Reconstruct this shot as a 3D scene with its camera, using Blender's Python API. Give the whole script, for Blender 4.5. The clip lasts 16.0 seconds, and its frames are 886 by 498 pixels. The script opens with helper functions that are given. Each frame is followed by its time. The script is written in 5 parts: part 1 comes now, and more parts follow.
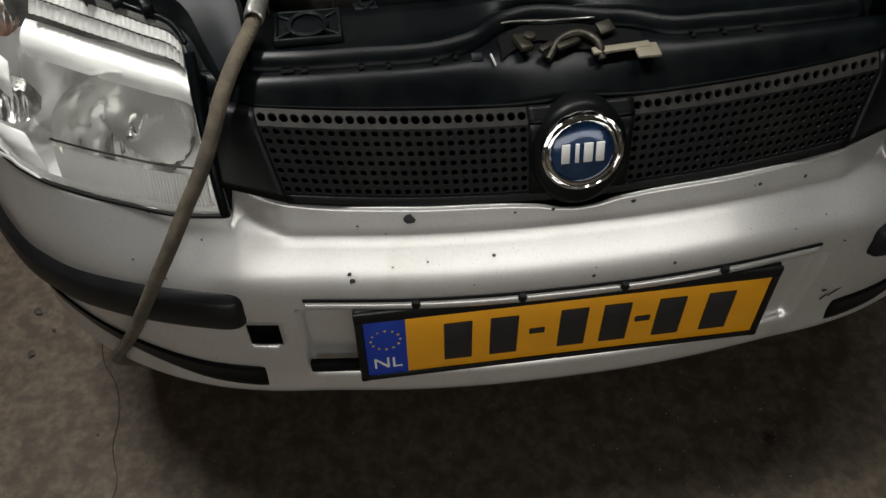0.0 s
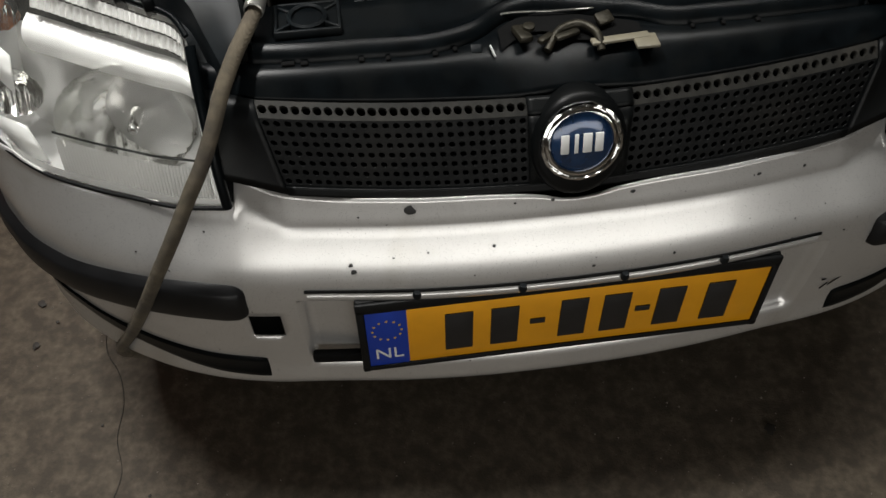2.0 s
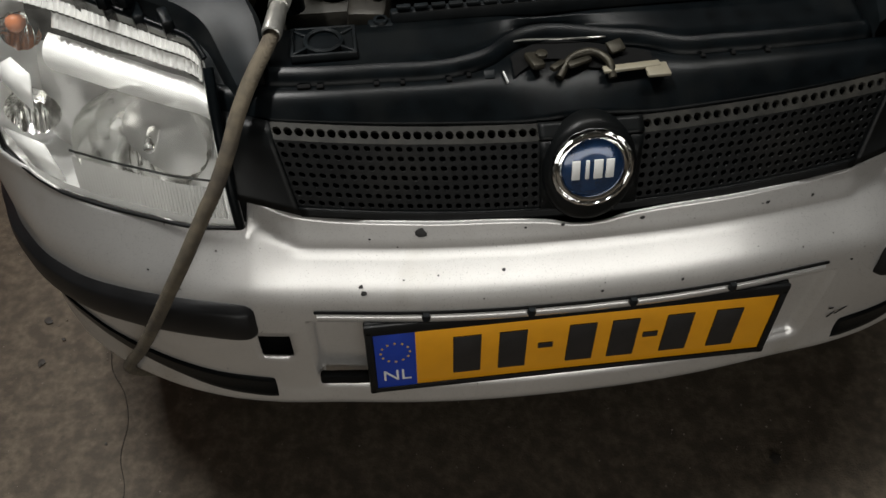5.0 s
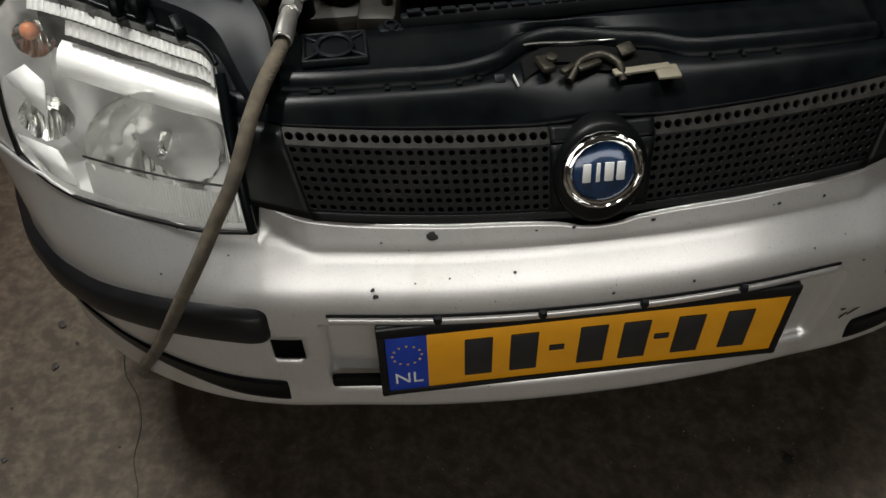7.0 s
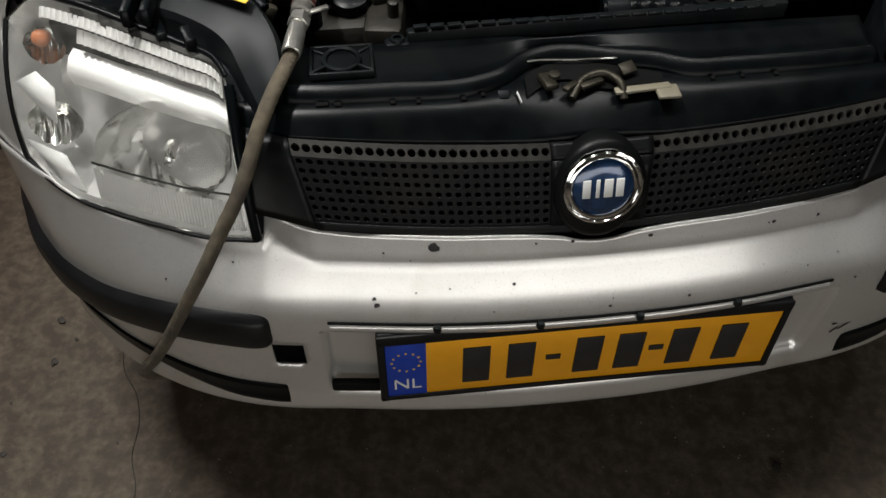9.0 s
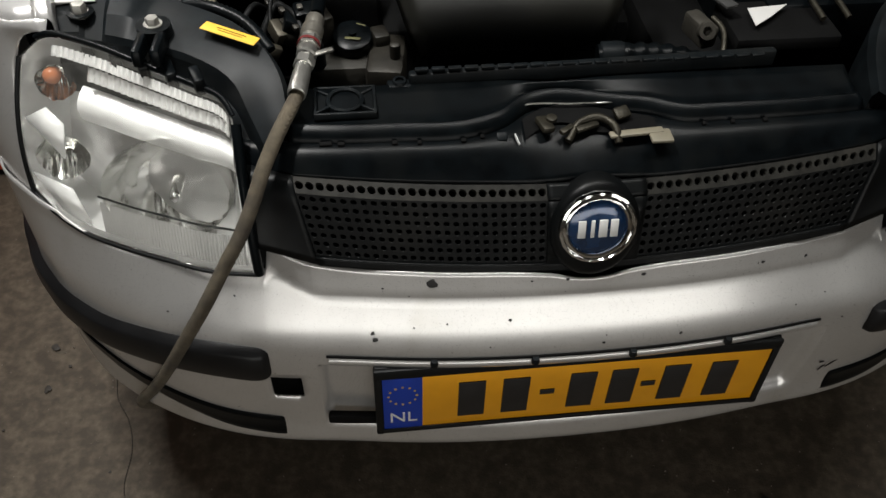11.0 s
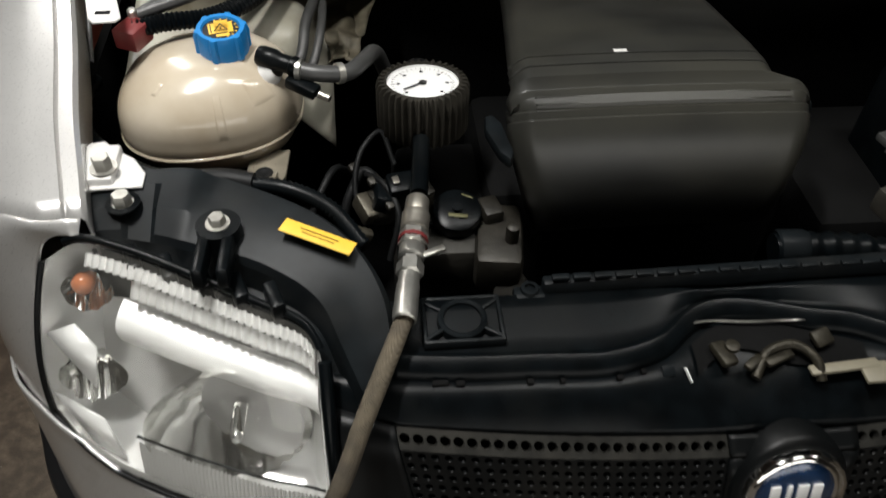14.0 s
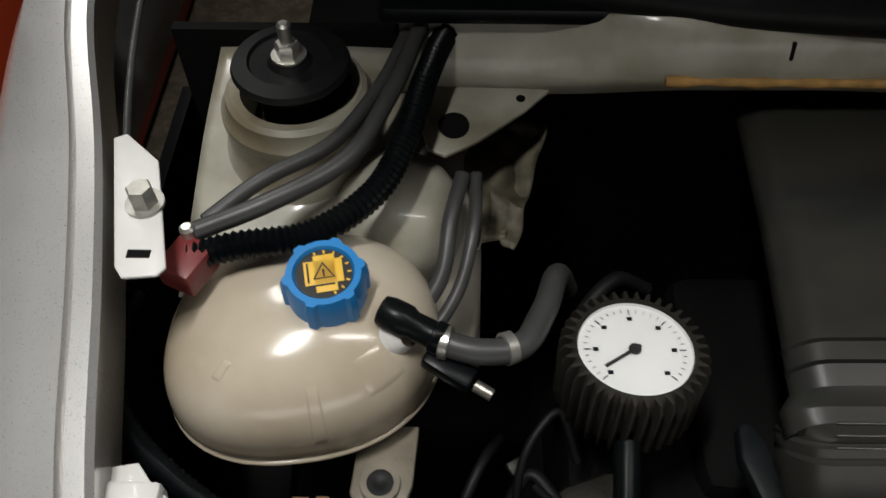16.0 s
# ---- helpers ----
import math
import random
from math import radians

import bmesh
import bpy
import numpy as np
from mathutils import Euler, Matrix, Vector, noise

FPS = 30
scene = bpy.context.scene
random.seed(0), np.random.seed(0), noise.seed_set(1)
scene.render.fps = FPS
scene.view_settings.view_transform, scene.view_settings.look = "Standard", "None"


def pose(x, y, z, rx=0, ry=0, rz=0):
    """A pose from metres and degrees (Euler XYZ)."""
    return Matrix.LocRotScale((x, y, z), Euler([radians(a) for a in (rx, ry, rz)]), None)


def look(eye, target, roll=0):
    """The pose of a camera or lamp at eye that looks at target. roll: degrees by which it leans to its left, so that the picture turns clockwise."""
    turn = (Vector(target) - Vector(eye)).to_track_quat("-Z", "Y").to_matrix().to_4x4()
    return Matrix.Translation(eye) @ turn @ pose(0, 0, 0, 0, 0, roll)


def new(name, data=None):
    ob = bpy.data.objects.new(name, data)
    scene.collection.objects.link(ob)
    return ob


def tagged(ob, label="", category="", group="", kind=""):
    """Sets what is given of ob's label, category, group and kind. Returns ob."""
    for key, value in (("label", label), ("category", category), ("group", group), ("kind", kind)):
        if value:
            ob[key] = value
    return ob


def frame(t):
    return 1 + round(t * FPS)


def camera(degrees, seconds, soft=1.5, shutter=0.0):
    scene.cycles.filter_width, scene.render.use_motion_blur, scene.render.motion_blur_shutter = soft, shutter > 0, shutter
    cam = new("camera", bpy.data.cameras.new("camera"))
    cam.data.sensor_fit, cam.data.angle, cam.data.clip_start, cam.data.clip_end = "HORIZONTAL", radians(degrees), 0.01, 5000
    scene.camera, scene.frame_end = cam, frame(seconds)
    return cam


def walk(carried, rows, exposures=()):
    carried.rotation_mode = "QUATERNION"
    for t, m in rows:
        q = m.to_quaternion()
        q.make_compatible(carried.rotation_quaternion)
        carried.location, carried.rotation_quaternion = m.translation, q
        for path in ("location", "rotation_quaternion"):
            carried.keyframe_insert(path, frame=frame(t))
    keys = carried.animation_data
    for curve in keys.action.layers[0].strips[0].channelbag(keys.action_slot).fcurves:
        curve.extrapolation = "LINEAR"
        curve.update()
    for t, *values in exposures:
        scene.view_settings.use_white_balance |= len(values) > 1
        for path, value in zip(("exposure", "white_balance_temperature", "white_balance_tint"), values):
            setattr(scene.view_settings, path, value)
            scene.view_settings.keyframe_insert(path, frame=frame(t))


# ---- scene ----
cam = camera(57.8, 16.0, shutter=0.3)
PATH = [
    (0, (-0.235, -0.55, 1.373), (-0.066, 0.697, -0.181), -0.1),
    (0.5, (-0.234, -0.553, 1.375), (-0.065, 0.691, -0.181), -0.2),
    (1, (-0.234, -0.554, 1.374), (-0.066, 0.689, -0.183), -0.3),
    (1.5, (-0.234, -0.554, 1.376), (-0.078, 0.683, -0.188), -0.7),
    (2, (-0.233, -0.554, 1.377), (-0.073, 0.677, -0.191), -0.6),
    (2.5, (-0.236, -0.555, 1.377), (-0.073, 0.668, -0.197), -0.5),
    (3, (-0.235, -0.555, 1.377), (-0.072, 0.665, -0.2), -0.3),
    (3.5, (-0.238, -0.556, 1.38), (-0.075, 0.664, -0.196), 0.2),
    (4, (-0.24, -0.558, 1.379), (-0.08, 0.678, -0.185), 0.3),
    (6.3, (-0.246, -0.557, 1.384), (-0.085, 0.746, -0.124), 0.0),
    (6.5, (-0.245, -0.557, 1.384), (-0.09, 0.743, -0.128), -0.2),
    (7, (-0.246, -0.557, 1.385), (-0.106, 0.725, -0.144), -0.9),
    (7.5, (-0.247, -0.558, 1.385), (-0.115, 0.716, -0.152), -0.8),
    (8, (-0.25, -0.557, 1.388), (-0.112, 0.713, -0.151), -0.4),
    (10.3, (-0.263, -0.548, 1.435), (-0.094, 0.721, -0.102), 1.9),
    (10.5, (-0.265, -0.555, 1.427), (-0.091, 0.739, -0.087), 1.9),
    (11, (-0.265, -0.556, 1.435), (-0.081, 0.76, -0.059), 2.2),
    (11.5, (-0.267, -0.554, 1.436), (-0.08, 0.771, -0.051), 2.5),
    (12, (-0.259, -0.537, 1.437), (-0.091, 0.799, -0.041), 2.3),
    (12.5, (-0.24, -0.51, 1.434), (-0.12, 0.818, -0.057), 1.7),
    (13, (-0.229, -0.477, 1.425), (-0.138, 0.843, -0.074), 1.1),
    (13.5, (-0.29, -0.372, 1.408), (-0.155, 0.992, -0.048), 1.5),
    (14, (-0.356, -0.251, 1.408), (-0.184, 1.127, -0.031), 2.4),
    (14.5, (-0.331, -0.115, 1.39), (-0.304, 1.263, -0.059), 0.0),
    (15, (-0.295, 0.018, 1.406), (-0.461, 1.382, -0.048), -0.8),
    (15.5, (-0.338, 0.104, 1.389), (-0.487, 1.435, -0.096), -1.2),
    (16, (-0.417, 0.182, 1.382), (-0.44, 1.397, -0.207), -0.1),
]
walk(cam, [(t, look(eye, target, roll)) for t, eye, target, roll in PATH], [(0, 0.0), (3, 0.08), (7, 0.08), (12, 0.08), (13.3, 0.05), (14, -0.05), (14.5, -0.25), (15, -0.4), (16, -0.8)])

# ---- world and light ----
world = bpy.data.worlds.new("garage_air")
scene.world = world
world.use_nodes = True
world.node_tree.nodes["Background"].inputs["Color"].default_value = (1.0, 0.93, 0.82, 1)
world.node_tree.nodes["Background"].inputs["Strength"].default_value = 0.005


def tube_lamp(name, m, length, width, watts, colour):
    lamp = bpy.data.lights.new(name, "AREA")
    lamp.shape, lamp.size, lamp.size_y = "RECTANGLE", length, width
    lamp.energy, lamp.color = watts, colour
    ob = new(name, lamp)
    ob.matrix_world = m
    return ob


tube_lamp("ceiling_tube_light", pose(0.35, 0.32, 2.45, 0, 0, 0), 1.2, 0.06, 15, (1.0, 0.99, 0.95))
tube_lamp("front_tube_light", pose(-0.72, 0.25, 2.45, 0, 0, 70), 0.5, 0.05, 34, (1.0, 0.99, 0.96))
tube_lamp("side_tube_light", look((-1.20, 1.60, 2.35), (-0.55, 0.3, 0.6)), 0.08, 1.2, 15, (1.0, 0.99, 0.96))
# broad fill lamp added in front; the wall there has no opening
tube_lamp("front_fill_light", look((0.2, -3.4, 1.1), (0.1, 0.0, 0.6)), 4.4, 0.9, 38, (1.0, 0.98, 0.93))


# ---- small mesh tools ----
def herm(xs, ys):
    """A smooth function through the points."""
    xs, ys = np.array(xs, float), np.array(ys, float)
    d = np.gradient(ys, xs)

    def f(x):
        x = np.clip(x, xs[0], xs[-1])
        i = np.clip(np.searchsorted(xs, x) - 1, 0, len(xs) - 2)
        h = xs[i + 1] - xs[i]
        t = (x - xs[i]) / h
        return ((2 * t**3 - 3 * t**2 + 1) * ys[i] + (t**3 - 2 * t**2 + t) * h * d[i]
                + (-2 * t**3 + 3 * t**2) * ys[i + 1] + (t**3 - t**2) * h * d[i + 1])
    return f


def path(points, n):
    """n + 1 points along a smooth line through the points, evenly spread."""
    p = np.array(points, float)
    s = np.concatenate([[0], np.cumsum(np.linalg.norm(np.diff(p, axis=0), axis=1))])
    f = [herm(s, p[:, k]) for k in range(3)]
    return [Vector([float(g(v)) for g in f]) for v in np.linspace(0, s[-1], n + 1)]


def mesh_of(name, verts, faces, smooth=True, angle=40):
    me = bpy.data.meshes.new(name)
    me.from_pydata([tuple(v) for v in verts], [], faces)
    bm = bmesh.new()
    bm.from_mesh(me)
    bmesh.ops.remove_doubles(bm, verts=bm.verts, dist=1e-6)
    bmesh.ops.recalc_face_normals(bm, faces=bm.faces)
    finish(bm, me, smooth, angle)
    return me


def finish(bm, me, smooth=True, angle=40):
    for f in bm.faces:
        f.smooth = smooth
    for e in bm.edges:
        if len(e.link_faces) == 2 and e.calc_face_angle(0) > radians(angle):
            e.smooth = False
    bm.to_mesh(me)
    bm.free()


def part(name, me, material, parent, label=""):
    """One mesh object under a thing or a part."""
    if isinstance(me, bmesh.types.BMesh):
        bm, me = me, bpy.data.meshes.new(name)
        finish(bm, me)
    ob = new(name, me)
    if material:
        me.materials.clear()
        me.materials.append(material)
    if parent:
        ob.parent = parent
    if label:
        ob["label"] = label
    return ob


def sheet(f, nu, nv, keep=None):
    """A grid of f(u, v), u and v from 0 to 1."""
    verts = [f(i / nu, j / nv) for j in range(nv + 1) for i in range(nu + 1)]
    faces = []
    for j in range(nv):
        for i in range(nu):
            if keep is None or keep(i, j):
                a = j * (nu + 1) + i
                faces.append((a, a + 1, a + nu + 2, a + nu + 1))
    return verts, faces


def thick(ob, metres, offset=-1):
    m = ob.modifiers.new("thickness", "SOLIDIFY")
    m.thickness, m.offset = metres, offset
    return ob


def box(cx, cy, cz, sx, sy, sz, bevel=0.003, turn=(0, 0, 0), segments=2):
    bm = bmesh.new()
    bmesh.ops.create_cube(bm, size=1, matrix=Matrix.Diagonal((sx, sy, sz, 1)))
    if bevel:
        bmesh.ops.bevel(bm, geom=bm.edges[:], offset=min(bevel, 0.45 * min(sx, sy, sz)), segments=segments, affect="EDGES", profile=0.5)
    bm.transform(pose(cx, cy, cz, *turn))
    return bm


def join(*bms):
    out = bmesh.new()
    for b in bms:
        me = bpy.data.meshes.new("tmp")
        b.to_mesh(me)
        out.from_mesh(me)
        bpy.data.meshes.remove(me)
        b.free()
    return out


def lathe(profile, n=32, m=None, wave=None):
    """Turns (radius, height) round z; wave(angle, k) scales the radius."""
    verts, faces = [], []
    k = len(profile)
    for i in range(n):
        a = 2 * math.pi * i / n
        for j, (r, h) in enumerate(profile):
            s = wave(i, j) if wave else 1
            verts.append((r * s * math.cos(a), r * s * math.sin(a), h))
    for i in range(n):
        for j in range(k - 1):
            a, b = i * k + j, ((i + 1) % n) * k + j
            faces.append((a, b, b + 1, a + 1))
    bm = bmesh.new()
    me = bpy.data.meshes.new("tmp")
    me.from_pydata(verts, [], faces)
    bm.from_mesh(me)
    bpy.data.meshes.remove(me)
    bmesh.ops.remove_doubles(bm, verts=bm.verts, dist=1e-6)
    bmesh.ops.recalc_face_normals(bm, faces=bm.faces)
    if m:
        bm.transform(m)
    return bm


def axis(at, to, spin=0):
    """A pose at a point whose z looks towards another."""
    q = (Vector(to) - Vector(at)).to_track_quat("Z", "Y").to_matrix().to_4x4()
    return Matrix.Translation(at) @ q @ pose(0, 0, 0, 0, 0, spin)


def pipe(points, r, n=60, sides=12, ring=None):
    """A tube along a smooth line; ring(k) scales its radius."""
    p = path(points, n)
    verts, faces = [], []
    t = (p[1] - p[0]).normalized()
    x = t.orthogonal().normalized()
    for k, c in enumerate(p):
        t2 = (p[min(k + 1, n)] - p[max(k - 1, 0)]).normalized()
        x = (x - x.dot(t2) * t2).normalized()
        y = t2.cross(x)
        s = r * (ring(k) if ring else 1)
        for i in range(sides):
            a = 2 * math.pi * i / sides
            verts.append(c + s * (math.cos(a) * x + math.sin(a) * y))
    for k in range(n):
        for i in range(sides):
            a, b = k * sides + i, k * sides + (i + 1) % sides
            faces.append((a, b, b + sides, a + sides))
    faces += [tuple(range(sides))[::-1], tuple(range(n * sides, (n + 1) * sides))]
    return mesh_of("pipe", verts, faces, True, 60)


def corrugated(k):
    return 1.0 if k % 2 else 0.82


def hexagon(at, to, r, h):
    """A bolt: hexagon head on a washer with a collar."""
    bm = join(lathe([(0, 0), (1.4 * r, 0), (1.4 * r, 0.15 * h), (0, 0.15 * h)], 24),
              lathe([(0, 0.1 * h), (r, 0.1 * h), (r, 0.85 * h), (0.85 * r, h), (0, h)], 6))
    bm.transform(axis(at, to))
    return bm


# ---- materials ----
def material(name, base, rough=0.5, metal=0.0, var=0.15, scale=40, bump=0.1, fine=400, coat=0.0, dirt=None, dirt_at=0.62, trans=0.0, stretch=(1, 1, 1), spec=0.5):
    m = bpy.data.materials.new(name)
    m.use_nodes = True
    nt = m.node_tree
    b = nt.nodes["Principled BSDF"]
    N = nt.nodes.new
    tc, mp = N("ShaderNodeTexCoord"), N("ShaderNodeMapping")
    mp.inputs["Scale"].default_value = stretch
    nt.links.new(tc.outputs["Object"], mp.inputs["Vector"])
    big, small = N("ShaderNodeTexNoise"), N("ShaderNodeTexNoise")
    for t, s, d in ((big, scale, 5), (small, fine, 3)):
        t.inputs["Scale"].default_value = s
        t.inputs["Detail"].default_value = d
        nt.links.new(mp.outputs["Vector"], t.inputs["Vector"])
    ramp = N("ShaderNodeValToRGB")
    ramp.color_ramp.elements[0].position, ramp.color_ramp.elements[1].position = 0.3, 0.7
    ramp.color_ramp.elements[0].color = (*[c * (1 - var) for c in base], 1)
    ramp.color_ramp.elements[1].color = (*[min(1, c * (1 + var)) for c in base], 1)
    nt.links.new(big.outputs["Fac"], ramp.inputs["Fac"])
    colour = ramp.outputs["Color"]
    if dirt:
        n3, r3, mix = N("ShaderNodeTexNoise"), N("ShaderNodeValToRGB"), N("ShaderNodeMix")
        n3.inputs["Scale"].default_value, n3.inputs["Detail"].default_value = scale * 0.37, 8
        nt.links.new(mp.outputs["Vector"], n3.inputs["Vector"])
        r3.color_ramp.elements[0].position, r3.color_ramp.elements[1].position = dirt_at - 0.09, dirt_at + 0.09
        nt.links.new(n3.outputs["Fac"], r3.inputs["Fac"])
        mix.data_type = "RGBA"
        mix.inputs["B"].default_value = (*dirt, 1)
        nt.links.new(r3.outputs["Color"], mix.inputs["Factor"])
        nt.links.new(colour, mix.inputs["A"])
        colour = mix.outputs["Result"]
    nt.links.new(colour, b.inputs["Base Color"])
    rr = N("ShaderNodeMapRange")
    rr.inputs["To Min"].default_value, rr.inputs["To Max"].default_value = max(0, rough - 0.08), min(1, rough + 0.08)
    nt.links.new(small.outputs["Fac"], rr.inputs["Value"])
    nt.links.new(rr.outputs["Result"], b.inputs["Roughness"])
    b.inputs["Metallic"].default_value = metal
    b.inputs["Specular IOR Level"].default_value = spec
    b.inputs["Coat Weight"].default_value = coat
    b.inputs["Coat Roughness"].default_value = 0.08
    b.inputs["Transmission Weight"].default_value = trans
    if bump:
        bp = N("ShaderNodeBump")
        bp.inputs["Strength"].default_value, bp.inputs["Distance"].default_value = bump, 0.001
        nt.links.new(small.outputs["Fac"], bp.inputs["Height"])
        nt.links.new(bp.outputs["Normal"], b.inputs["Normal"])
    return m


def clear_glass(name, tint=(1, 1, 1), rough=0.03, haze=0.0):
    m = bpy.data.materials.new(name)
    m.use_nodes = True
    nt = m.node_tree
    N = nt.nodes.new
    out = nt.nodes["Material Output"]
    nt.nodes.remove(nt.nodes["Principled BSDF"])
    tr, gl, mix, fr = N("ShaderNodeBsdfTransparent"), N("ShaderNodeBsdfGlossy"), N("ShaderNodeMixShader"), N("ShaderNodeFresnel")
    tr.inputs["Color"].default_value = (*tint, 1)
    gl.inputs["Roughness"].default_value = rough
    fr.inputs["IOR"].default_value = 1.5
    nt.links.new(fr.outputs["Fac"], mix.inputs["Fac"])
    nt.links.new(tr.outputs[0], mix.inputs[1])
    nt.links.new(gl.outputs[0], mix.inputs[2])
    last = mix
    if haze:
        df, mix2, no, rp = N("ShaderNodeBsdfDiffuse"), N("ShaderNodeMixShader"), N("ShaderNodeTexNoise"), N("ShaderNodeMapRange")
        df.inputs["Color"].default_value = (0.7, 0.68, 0.62, 1)
        no.inputs["Scale"].default_value, no.inputs["Detail"].default_value = 14, 6
        rp.inputs["From Min"].default_value, rp.inputs["From Max"].default_value = 0.35, 0.75
        rp.inputs["To Min"].default_value, rp.inputs["To Max"].default_value = haze * 0.4, haze
        nt.links.new(no.outputs["Fac"], rp.inputs["Value"])
        nt.links.new(rp.outputs["Result"], mix2.inputs["Fac"])
        nt.links.new(mix.outputs[0], mix2.inputs[1])
        nt.links.new(df.outputs[0], mix2.inputs[2])
        last = mix2
    nt.links.new(last.outputs[0], out.inputs["Surface"])
    return m


SILVER = material("silver_paint", (0.64, 0.63, 0.615), 0.30, 0.62, 0.04, 18, 0.02, 900, 0.5, (0.48, 0.46, 0.42), 0.72)
BLACK = material("black_plastic", (0.0022, 0.0031, 0.0037), 0.30, 0, 0.45, 40, 0.03, 900, 0, (0.0050, 0.0058, 0.0060), 0.60, spec=0.12)
GRAIN = material("grained_black_plastic", (0.0030, 0.0035, 0.0037), 0.38, 0, 0.3, 30, 0.12, 1400, 0, (0.0085, 0.0085, 0.0078), 0.64, spec=0.18)
DUSTY = material("dusty_brown_black_rubber", (0.020, 0.018, 0.014), 0.7, 0, 0.35, 70, 0.1, 500, spec=0.15)
STRIP = material("bumper_strip_plastic", (0.008, 0.008, 0.0085), 0.38, 0, 0.25, 30, 0.05, 800, spec=0.25)
GREYP = material("dark_grey_plastic", (0.0058, 0.0074, 0.0084), 0.40, 0, 0.4, 40, 0.06, 700, 0, (0.011, 0.012, 0.0122), 0.60, spec=0.11)
COVER = material("dusty_cover_plastic", (0.017, 0.0172, 0.016), 0.34, 0, 0.35, 16, 0.03, 900, 0, (0.034, 0.033, 0.027), 0.55, spec=0.45, stretch=(0.6, 1.6, 1))
RUBBER = material("black_rubber", (0.0055, 0.0058, 0.006), 0.5, 0, 0.3, 40, 0.1, 700, spec=0.18)
# near zero: dirty metal, plus shade painted into holes, gaps and bay depths
GRIME_SHADE = material("dirty_metal_and_shade_black", (0.003, 0.003, 0.003), 0.8, 0, 0.4, 15, 0.4, 200, spec=0.12)
CHROME = material("chrome", (0.85, 0.85, 0.84), 0.08, 1, 0.03, 30, 0.0)
MIRROR = material("reflector_coating", (0.92, 0.92, 0.91), 0.15, 0.55, 0.04, 30, 0.04, 120)
FACETED = material("bright_faceted_reflector", (0.94, 0.94, 0.92), 0.12, 1.0, 0.04, 30, 0.02, 120)
SHELL = material("grey_silvered_housing", (0.80, 0.80, 0.79), 0.22, 0.5, 0.05, 30, 0.04, 120)
BOLT = material("dull_zinc_bolt", (0.34, 0.33, 0.30), 0.42, 0.7, 0.2, 90, 0.2, 300)
GRILLE_DUST = material("dusty_grained_plastic", (0.016, 0.0155, 0.0135), 0.5, 0, 0.4, 60, 0.15, 1400, 0, (0.027, 0.025, 0.021), 0.58, spec=0.25)
# greasy latch parts; on battery rods and clamp wire it stands for shade
GREASY_SHADED = material("greasy_and_shaded_steel", (0.036, 0.032, 0.023), 0.45, 0.6, 0.4, 90, 0.4, 400)
SATIN = material("satin_white_trim", (0.90, 0.90, 0.89), 0.38, 0.3, 0.03, 30, 0)
STEEL = material("zinc_plated_steel", (0.55, 0.54, 0.50), 0.35, 0.9, 0.15, 60, 0.2, 300, 0, (0.30, 0.25, 0.18), 0.68)
BRASS = material("tarnished_brass", (0.50, 0.47, 0.41), 0.32, 0.9, 0.15, 60, 0.1)
WHITE = material("white_painted_steel", (0.62, 0.61, 0.59), 0.4, 0, 0.05, 30, 0.05, 300, 0.2, (0.44, 0.40, 0.33), 0.72)
PRIMER = material("dusty_cream_body_metal", (0.32, 0.305, 0.25), 0.40, 0, 0.18, 22, 0.08, 260, 0.25, (0.15, 0.128, 0.082), 0.55)
RUST = material("rusty_seam_sealer", (0.36, 0.20, 0.06), 0.8, 0, 0.35, 60, 0.5, 400)
TANK = material("cream_translucent_plastic", (0.56, 0.50, 0.41), 0.20, 0, 0.08, 9, 0.03, 60, 0.35, (0.36, 0.29, 0.20), 0.56)
BLUE = material("blue_plastic", (0.01, 0.19, 0.50), 0.38, 0, 0.08, 40, 0.08, 400)
YELLOW = material("yellow_label", (0.80, 0.48, 0.05), 0.5, 0, 0.06, 60, 0.05)
PLATE_Y = material("plate_yellow", (0.78, 0.34, 0.004), 0.42, 0, 0.06, 25, 0.06, 500, 0.2, (0.45, 0.22, 0.01), 0.72)
PLATE_B = material("plate_blue", (0.006, 0.04, 0.36), 0.4, 0, 0.05, 25, 0.05)
INK = material("black_ink", (0.012, 0.011, 0.011), 0.45, 0, 0.2, 50, 0.05)
PRINT = material("pale_print", (0.72, 0.72, 0.70), 0.5, 0, 0.05, 50, 0.05)
BADGE = material("badge_blue_enamel", (0.008, 0.035, 0.10), 0.2, 0.3, 0.25, 60, 0.02, 300, 1.0)
def woven(m, pitch):
    """Adds the relief and tone of crossing strands to a cloth."""
    nt = m.node_tree
    b = nt.nodes["Principled BSDF"]
    N = nt.nodes.new
    tc = N("ShaderNodeTexCoord")
    waves = []
    for turn in (35, -35):
        mp, wv = N("ShaderNodeMapping"), N("ShaderNodeTexWave")
        mp.inputs["Rotation"].default_value = (radians(turn), radians(turn), radians(turn))
        wv.inputs["Scale"].default_value, wv.inputs["Distortion"].default_value = pitch, 1.5
        nt.links.new(tc.outputs["Object"], mp.inputs["Vector"])
        nt.links.new(mp.outputs["Vector"], wv.inputs["Vector"])
        waves.append(wv)
    mul, bp = N("ShaderNodeMath"), N("ShaderNodeBump")
    mul.operation = "MULTIPLY"
    nt.links.new(waves[0].outputs["Fac"], mul.inputs[0])
    nt.links.new(waves[1].outputs["Fac"], mul.inputs[1])
    bp.inputs["Strength"].default_value, bp.inputs["Distance"].default_value = 0.9, 0.0009
    nt.links.new(mul.outputs[0], bp.inputs["Height"])
    nt.links.new(bp.outputs["Normal"], b.inputs["Normal"])
    return m


